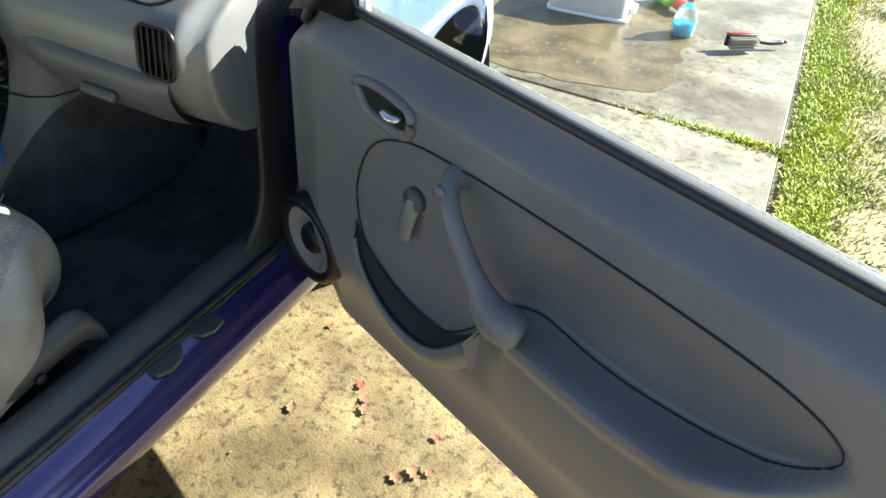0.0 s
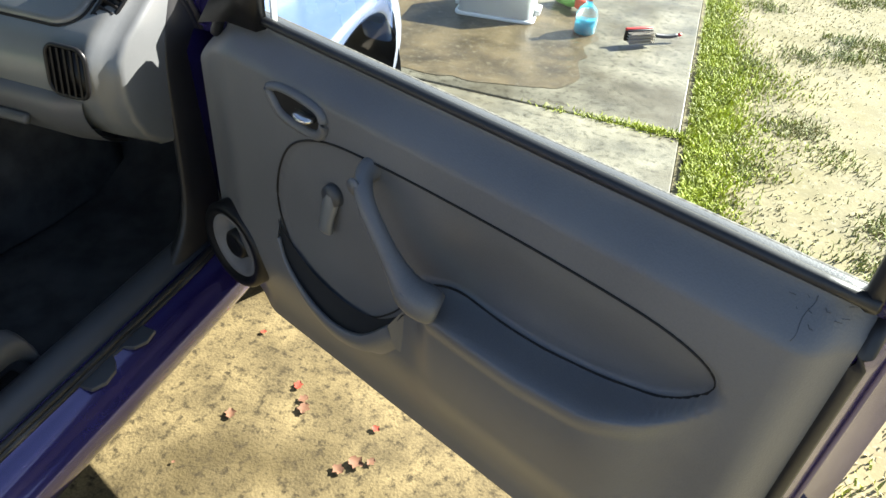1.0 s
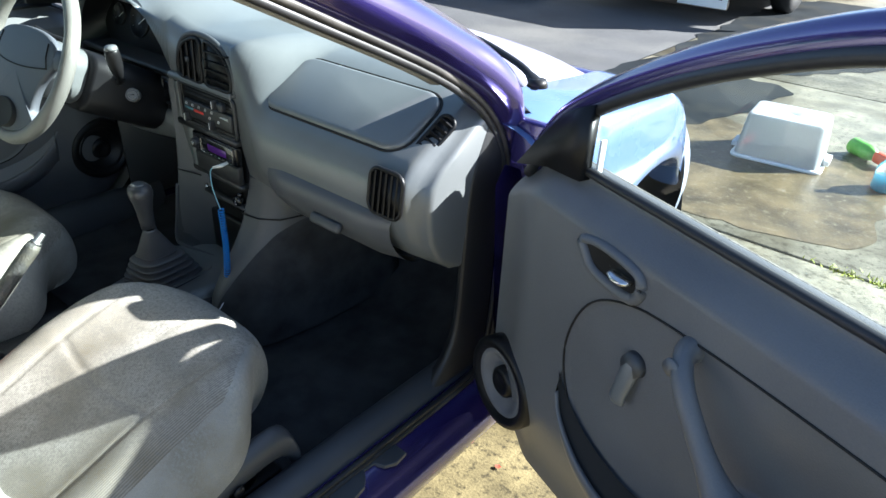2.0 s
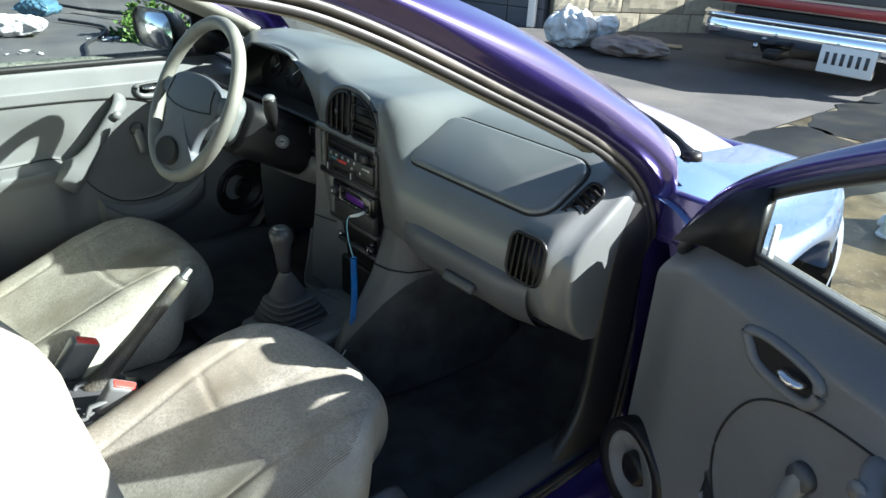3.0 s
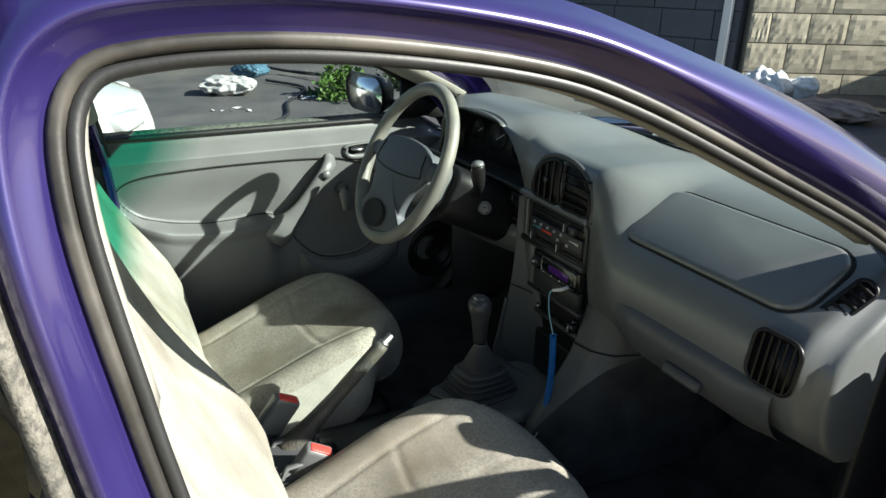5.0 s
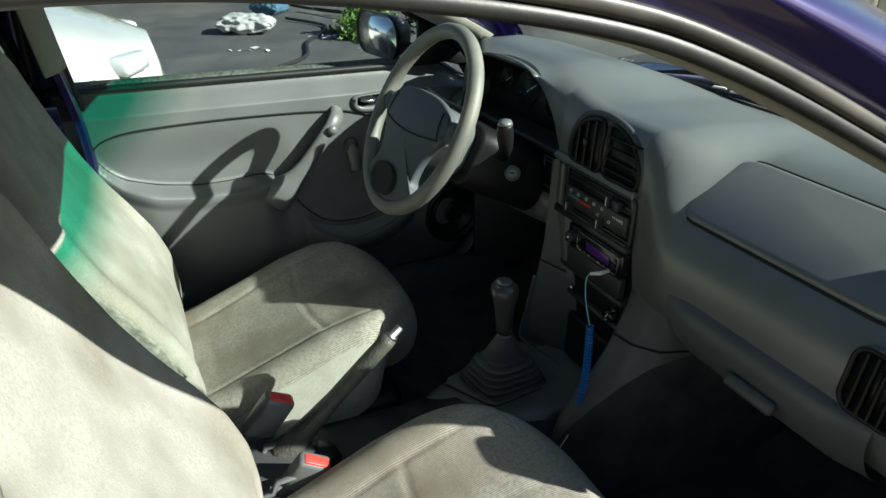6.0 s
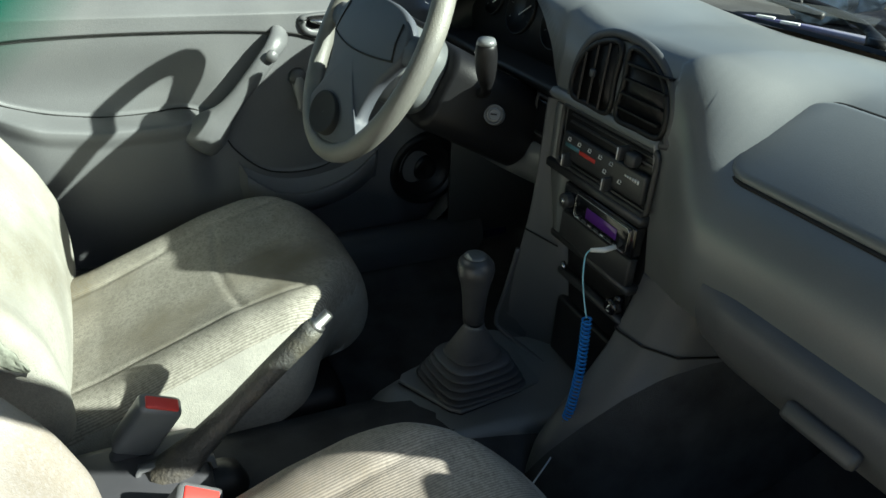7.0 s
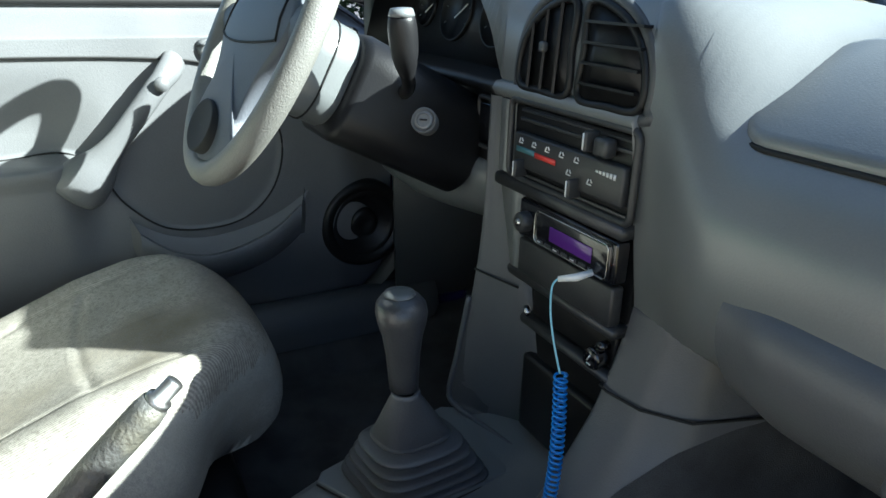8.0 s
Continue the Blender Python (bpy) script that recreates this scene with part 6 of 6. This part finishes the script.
for k, w in enumerate((0.03, 0.03, 0.03, 0.03, 0.03, 0.03)):
    part("plate_bar", box(0.42 - 0.18 + 0.072 * k, -0.148, 0.29, w * 1.1, 0.003, 0.11), VINYL_DARK, plate)
for x, y in ((-0.85, 1.2), (0.85, 1.2), (-0.85, 4.6), (0.85, 4.6)):
    part("wheel", moved(ring_body([(0.18, -0.1), (0.30, -0.11), (0.34, -0.08), (0.345, 0), (0.34, 0.08), (0.30, 0.11), (0.18, 0.1), (0.02, 0.05)], 36), pose(x, y, 0.345, 0, 90, 0)), RUBBER, van)

# ---- white car beyond the driver side ----
white_car = empty("white_car", "white parked car, its sunlit front corner showing", "car", (-3.22, -0.60, 0))
WHITE_PAINT = surface("white_car_paint", (0.58, 0.57, 0.53), 0.25, 0.05, 4, coat=1.0)
rows = []
for i in range(40):
    f = (i / 39) ** 1.8
    y = -4.2 * f
    nose = max(0.0, 1 - f / 0.14)
    tail = smoothstep(0.93, 1, f)
    hw = 0.86 * (1 - 0.62 * nose ** 2.4) - 0.12 * tail
    top = 0.66 + 0.22 * (1 - nose ** 1.6) * (0.65 + 0.35 * smoothstep(0, 0.28, f))
    rows.append([(sx * hw * k, y + 0.20 * nose * (0.5 - min(0.5, abs(z - 0.48))) - 0.06 * nose, z) for sx, k, z in ((-1, 0.90, 0.2), (-1, 0.99, 0.30), (-1, 1.02, 0.44), (-1, 1.01, 0.58), (-1, 0.96, top - 0.07), (-1, 0.84, top - 0.015), (-0.5, 1.0, top + 0.01), (0, 0, top + 0.03), (0.5, 1.0, top + 0.01), (1, 0.84, top - 0.015), (1, 0.96, top - 0.07), (1, 1.01, 0.58), (1, 1.02, 0.44), (1, 0.99, 0.30), (1, 0.90, 0.2))])
rows.insert(0, [(x * 0.55, y + 0.012, 0.45 + (z - 0.45) * 0.75) for x, y, z in rows[0]])
rows.insert(0, [(x * 0.02, y + 0.012, 0.45 + (z - 0.45) * 0.02) for x, y, z in rows[0]])
part("body", loft(rows, False, False), WHITE_PAINT, white_car, mods=[SUBD(1)])
part("bumper_seam", tube([(p, -0.08 - 0.9 * max(0, abs(p) - 0.4) ** 1.4, 0.60) for p in np.linspace(-0.80, 0.80, 30)], 0.004, 5), SEAM_SHADE, white_car)
rows = []
for y, hw, z in ((-1.15, 0.70, 0.88), (-1.7, 0.62, 1.36), (-2.2, 0.60, 1.43), (-3.0, 0.60, 1.40), (-3.9, 0.66, 0.92)):
    rows.append([(-hw, y, 0.86), (-hw * 0.9, y, z), (0, y, z + 0.02), (hw * 0.9, y, z), (hw, y, 0.86)])
part("cabin", loft(rows), surface("dark_car_glass", (0.02, 0.025, 0.03), 0.08, 0.1, coat=1.0), white_car, mods=[SUBD(1)])
for sx in (-1, 1):
    part("headlamp", box(sx * 0.56, -0.13, 0.63, 0.24, 0.12, 0.09, 0.03, Matrix.Rotation(radians(-sx * 28), 4, "Z")), surface("lamp_lens", (0.6, 0.62, 0.62), 0.1, 0.05, coat=1.0), white_car)
    for y in (-0.75, -3.3):
        part("wheel", moved(ring_body([(0.17, -0.09), (0.27, -0.1), (0.30, -0.07), (0.305, 0), (0.30, 0.07), (0.27, 0.1), (0.17, 0.09), (0.02, 0.06)], 32), pose(sx * 0.77, y, 0.305, 0, 90, 0)), RUBBER, white_car)

# ---- clutter beyond the driver side ----
sack("cement_bag", (-7.2, 0.60, 0.0), (0.62, 0.42, 0.20), 70, surface("white_paper_bag", (0.42, 0.42, 0.41), 0.6, 0.1, 8, stain=(0.1, 0.11, 0.12), stain_amount=0.5, stain_scale=8), "white printed bag lying on the yard", "bag", 12)
sack("blue_bag", (-7.6, 0.95, 0.12), (0.40, 0.30, 0.18), 40, surface("blue_plastic_bag", (0.06, 0.13, 0.18), 0.35, 0.2, 8), "pale blue plastic bag on a white bag", "bag", 15)
for k, pts in enumerate(([(-7.9, 1.2, 0.03), (-7.3, 1.5, 0.02), (-6.8, 1.35, 0.015), (-6.3, 1.05, 0.015), (-5.6, 0.85, 0.015), (-5.2, 0.5, 0.015)], [(-8.6, 1.6, 0.05), (-7.8, 1.9, 0.08), (-7.0, 2.2, 0.05), (-6.4, 2.3, 0.02)],
                         [(-8.9, 1.3, 0.1), (-8.2, 1.8, 0.05), (-7.4, 2.5, 0.05)])):
    tagged(link("hose", tube(spline(pts, 40), 0.018, 8), BLACK if k else RUBBER), "black hose lying loose on the yard", "hose")


def clump(name, at, size, count, leaf, material, label, category, seed, squash=0.7):
    """A bush of many small bent leaves."""
    rnd = random.Random(seed)
    verts, faces = [], []
    for _ in range(count):
        a, b, r = rnd.uniform(0, 6.283), rnd.uniform(-0.2, 1.5), rnd.random() ** 0.4
        wob = 0.7 + 0.5 * noise.noise((math.cos(a) * 1.5, math.sin(a) * 1.5, b + seed))
        c = Vector((math.cos(a) * math.cos(b), math.sin(a) * math.cos(b), max(0, math.sin(b)) * squash)) * r * size * wob
        d = Vector((rnd.uniform(-1, 1), rnd.uniform(-1, 1), rnd.uniform(-0.3, 1))).normalized()
        w = d.cross(Vector((rnd.uniform(-1, 1), rnd.uniform(-1, 1), rnd.uniform(-1, 1)))).normalized()
        l_ = leaf * rnd.uniform(0.6, 1.3)
        k = len(verts)
        verts += [c, c + d * l_ * 0.5 + w * l_ * 0.25, c + d * l_ + Vector((0, 0, -0.15 * l_)), c + d * l_ * 0.5 - w * l_ * 0.25]
        faces.append((k, k + 1, k + 2, k + 3))
    me = bpy.data.meshes.new(name)
    me.from_pydata([tuple(v) for v in verts], [], faces)
    me.materials.append(material)
    ob = new(name, me)
    ob.location = at
    return tagged(ob, label, category)


LEAF = surface("green_leaf", (0.06, 0.12, 0.02), 0.5, 0.4, 9)
DARK_LEAF = surface("dark_leaf", (0.025, 0.045, 0.012), 0.6, 0.5, 5)
clump("bush", (-6.6, 1.75, 0), 0.55, 1500, 0.09, LEAF, "leafy green bush by the yard", "bush", 4)
clump("bush", (-7.0, 2.75, 0), 0.55, 900, 0.08, DARK_LEAF, "low dark bush by the yard", "bush", 9)
for k in range(7):
    clump("hedge", (-12.0 + 0.3 * (k % 2), -5 + 2.0 * k, 0), 1.7, 1400, 0.22, DARK_LEAF, "dark hedge along the yard", "hedge", 20 + k, 1.3)

# white scraps scattered about the hoses
rs = random.Random(21)
verts, faces = [], []
for x, y, n in ((-6.25, 0.42, 7), (-6.55, 1.36, 12), (-5.85, 1.57, 5), (-6.7, 1.75, 6)):
    for _ in range(n):
        c = Vector((x + rs.gauss(0, 0.12), y + rs.gauss(0, 0.10), 0.004))
        a, l_ = rs.uniform(0, 6.28), rs.uniform(0.015, 0.05)
        u, v = Vector((math.cos(a), math.sin(a), 0)) * l_, Vector((-math.sin(a), math.cos(a), 0)) * l_ * rs.uniform(0.3, 0.8)
        k = len(verts)
        verts += [c - u - v, c + u - v * 0.7, c + u * 0.8 + v + Vector((0, 0, 0.012)), c - u * 0.9 + v * 0.8 + Vector((0, 0, 0.006))]
        faces.append((k, k + 1, k + 2, k + 3))
me = bpy.data.meshes.new("scraps")
me.from_pydata([tuple(p) for p in verts], [], faces)
me.materials.append(WHITE)
tagged(new("scraps", me), "white torn scraps scattered over the yard", "scraps", kind="stuff")

# ---- things on the driveway ----
PLASTIC = bpy.data.materials.new("milky_plastic")
PLASTIC.use_nodes = True
pb = PLASTIC.node_tree.nodes["Principled BSDF"]
pb.inputs["Base Color"].default_value, pb.inputs["Roughness"].default_value, pb.inputs["Transmission Weight"].default_value = (0.8, 0.83, 0.83, 1), 0.4, 0.75
tote = empty("storage_box", "white translucent plastic storage box turned upside down", "storage box", (0.575, 3.06, 0))
tote.rotation_euler = (0, 0, radians(6))
part("body", loft([[(x * k, y * k, z) for x, y in round_rect(0.43, 0.33, 0.04)] for k, z in ((1.0, 0.014), (0.985, 0.02), (0.90, 0.215), (0.88, 0.235), (0.84, 0.242), (0.78, 0.240), (0.0, 0.238))], True), PLASTIC, tote, "milky translucent tub", mods=[SOLID(0.003)])
part("rim", loft([[(x * k, y * k, z) for x, y in round_rect(0.44, 0.34, 0.045)] for k, z in ((0.96, 0.001), (1.035, 0.001), (1.045, 0.008), (1.035, 0.018), (0.97, 0.020), (0.955, 0.010))], True, True), WHITE, tote, "white rim")
for sx in (-1, 1):
    part("handle", box(sx * 0.232, 0, 0.035, 0.03, 0.12, 0.03, 0.006), WHITE, tote)

bottle = empty("spray_bottle", "clear bottle half full of blue liquid", "bottle", (1.10, 2.96, 0))
CLEAR = bpy.data.materials.new("clear_plastic")
CLEAR.use_nodes = True
cb = CLEAR.node_tree.nodes["Principled BSDF"]
cb.inputs["Base Color"].default_value, cb.inputs["Roughness"].default_value, cb.inputs["Transmission Weight"].default_value = (0.9, 0.95, 0.96, 1), 0.12, 0.9
part("liquid", ring_body([(0.0, 0.004), (0.05, 0.004), (0.056, 0.02), (0.055, 0.075), (0.0, 0.076)], 28), surface("blue_liquid", (0.02, 0.42, 0.62), 0.2, 0.05), bottle, "blue liquid")
part("shell", ring_body([(0.0, 0.001), (0.052, 0.001), (0.060, 0.015), (0.060, 0.10), (0.05, 0.135), (0.02, 0.165), (0.016, 0.185)], 28), CLEAR, bottle)
part("cap", moved(disc(0.018, 0.016, 0.03, 20), pose(0, 0, 0.18)), RED, bottle)
lying = empty("cleaner_bottle", "red and green cleaner bottle lying on the driveway", "bottle", (0.93, 3.36, 0.045))
lying.rotation_euler = (0, radians(90), radians(-38))
part("body", ring_body([(0.0, -0.10), (0.040, -0.10), (0.045, -0.09), (0.045, 0.02), (0.03, 0.06), (0.014, 0.075)], 24), surface("green_label", (0.16, 0.42, 0.08), 0.4, 0.3, 20), lying)
part("head", box(0, 0.0, 0.12, 0.06, 0.05, 0.10, 0.015), surface("orange_red_plastic", (0.65, 0.09, 0.03), 0.35, 0.1), lying)

brush = empty("scrub_brush", "black and red scrub brush with pale bristles, lying on its side", "brush", (1.40, 2.93, 0.0))
brush.rotation_euler = (0, 0, radians(38))
part("back", box(0, 0.012, 0.055, 0.17, 0.022, 0.062, 0.009), BLACK, brush)
part("red_grip", box(0, 0.018, 0.086, 0.165, 0.02, 0.014, 0.005), RED, brush)
for i in range(14):
    for j in range(4):
        part("bristle_tuft", tube([(-0.074 + 0.0114 * i, 0.0, 0.032 + 0.014 * j), (-0.074 + 0.0114 * i, -0.04, 0.026 + 0.016 * j)], [0.0028, 0.0042], 5), surface("pale_bristle", (0.38, 0.34, 0.28), 0.7, 0.2) if i == 0 and j == 0 else bpy.data.materials["pale_bristle"], brush)
part("handle", tube(spline([(0.08, 0.015, 0.05), (0.14, 0.015, 0.04), (0.20, 0.012, 0.035), (0.255, 0.01, 0.04)], 14), [0.014, 0.012, 0.011] + [0.0125] * 9 + [0.011, 0.006], 10), VINYL_DARK, brush)
part("handle_tip", tube([(0.255, 0.01, 0.04), (0.275, 0.01, 0.042)], 0.009, 10), RED, brush)

# ---- fallen leaves and lawn ----
LEAF_RED = surface("dry_red_leaf", (0.30, 0.05, 0.025), 0.7, 0.3, 30)
LEAF_TAN = surface("dry_tan_leaf", (0.17, 0.085, 0.045), 0.8, 0.3, 30)
rnd = random.Random(5)


def fallen_leaf(x, y, size, material):
    rows = []
    curl = rnd.uniform(0.1, 0.35)
    for i in range(6):
        f = i / 5
        w = size * 0.42 * math.sin(math.pi * (0.08 + 0.84 * f)) * (1 + 0.3 * math.cos(f * 15))
        rows.append([((f - 0.5) * size, s * w, 0.003 + curl * size * 0.6 * (abs(s) ** 2 * 0.5 + (f - 0.5) ** 2) + rnd.uniform(0, 0.07) * size) for s in (-1, -0.4, 0, 0.4, 1)])
    ob = link("fallen_leaf", loft(rows), material)
    ob.matrix_world = Matrix.Translation((x, y, 0.002)) @ Matrix.Rotation(rnd.uniform(0, 6.28), 4, "Z")
    return tagged(ob, "curled dry red leaf on the concrete" if material == LEAF_RED else "curled dry brown leaf on the concrete", "leaf", "fallen leaves")


for x, y, s, m in ((0.570, 0.041, 0.032, LEAF_RED), (0.903, 0.118, 0.035, LEAF_RED), (0.935, 0.085, 0.035, LEAF_TAN), (1.133, 0.072, 0.028, LEAF_RED), (0.729, 0.244, 0.022, LEAF_RED), (0.80, 0.37, 0.025, LEAF_RED), (0.80, -0.02, 0.04, LEAF_TAN),
                   (0.95, 0.06, 0.045, LEAF_TAN), (1.13, -0.03, 0.05, LEAF_TAN), (1.16, -0.015, 0.03, LEAF_TAN), (1.10, -0.06, 0.04, LEAF_TAN), (0.76, -0.18, 0.012, LEAF_TAN), (0.86, 0.30, 0.02, LEAF_TAN), (1.0, 0.25, 0.02, LEAF_TAN)):
    fallen_leaf(x, y, s * 0.72, m)


def blades(name, count, place, length, material, label, category, seed):
    rng = np.random.default_rng(seed)
    xy = place(rng, count)
    a = rng.uniform(0, 2 * np.pi, count)
    lean = rng.uniform(0.2, 1.3, count)
    ln = length * rng.uniform(0.5, 1.4, count)
    wd = rng.uniform(0.0018, 0.0042, count)
    v = np.zeros((count, 5, 3))
    side = np.stack([-np.sin(a), np.cos(a), 0 * a], 1)
    out = np.stack([np.cos(a), np.sin(a), 0 * a], 1)
    base = np.concatenate([xy, np.full((count, 1), -0.02)], 1)
    midp = base + out * (ln * np.sin(lean) * 0.4)[:, None] + np.array([0, 0, 1]) * (ln * 0.6 * np.cos(lean * 0.6))[:, None]
    tip = base + out * (ln * np.sin(lean))[:, None] + np.array([0, 0, 1]) * (ln * np.cos(lean * 0.8))[:, None]
    v[:, 0], v[:, 1] = base - side * wd[:, None], base + side * wd[:, None]
    v[:, 2], v[:, 3], v[:, 4] = midp + side * wd[:, None] * 0.8, midp - side * wd[:, None] * 0.8, tip
    idx = np.arange(count)[:, None] * 5
    faces = [tuple(q) for q in (idx + [0, 1, 2, 3]).tolist()] + [tuple(q) for q in (idx + [3, 2, 4]).tolist()]
    me = bpy.data.meshes.new(name)
    me.from_pydata(v.reshape(-1, 3).tolist(), [], faces)
    me.materials.append(material)
    return tagged(new(name, me), label, category, kind="stuff")


def near_edge(rng, n):
    y = rng.uniform(-0.5, 7.5, n)
    spread = 0.10 + 0.16 * (0.5 + 0.5 * np.sin(y * 2.7 + 1.0)) * (0.6 + 0.4 * np.sin(y * 7.1))
    x = 1.73 + np.abs(rng.normal(0, 1, n)) * spread
    return np.stack([x, y], 1)


def dry_field(rng, n):
    return np.stack([1.72 + rng.beta(1, 1.6, n) * 5, rng.uniform(-1, 9, n)], 1)


def tufts(rng, n):
    c = np.stack([1.8 + rng.beta(1, 2, 90) * 4, rng.uniform(-0.5, 8, 90)], 1)
    return c[rng.integers(0, 90, n)] + rng.normal(0, 0.07, (n, 2))


GREEN_BLADE = surface("fresh_grass", (0.34, 0.38, 0.03), 0.6, 0.4, 6)
DRY_BLADE = surface("dry_grass", (0.36, 0.32, 0.17), 0.8, 0.3, 8)
blades("grass", 42000, near_edge, 0.026, GREEN_BLADE, "bright green grass along the driveway edge", "grass", 1)
blades("dry_grass", 42000, dry_field, 0.012, DRY_BLADE, "short dry straw-coloured grass", "grass", 2)
blades("grass_tuft", 24000, tufts, 0.028, surface("olive_grass", (0.22, 0.235, 0.06), 0.7, 0.4, 6), "scattered olive grass tufts", "grass", 3)
blades("joint_weeds", 1600, lambda rng, n: np.stack([1.72 - rng.beta(1, 2.5, n) * 0.75, 1.95 + rng.normal(0, 0.018, n)], 1), 0.035, GREEN_BLADE, "small green weeds in the slab joint", "weeds", 4)
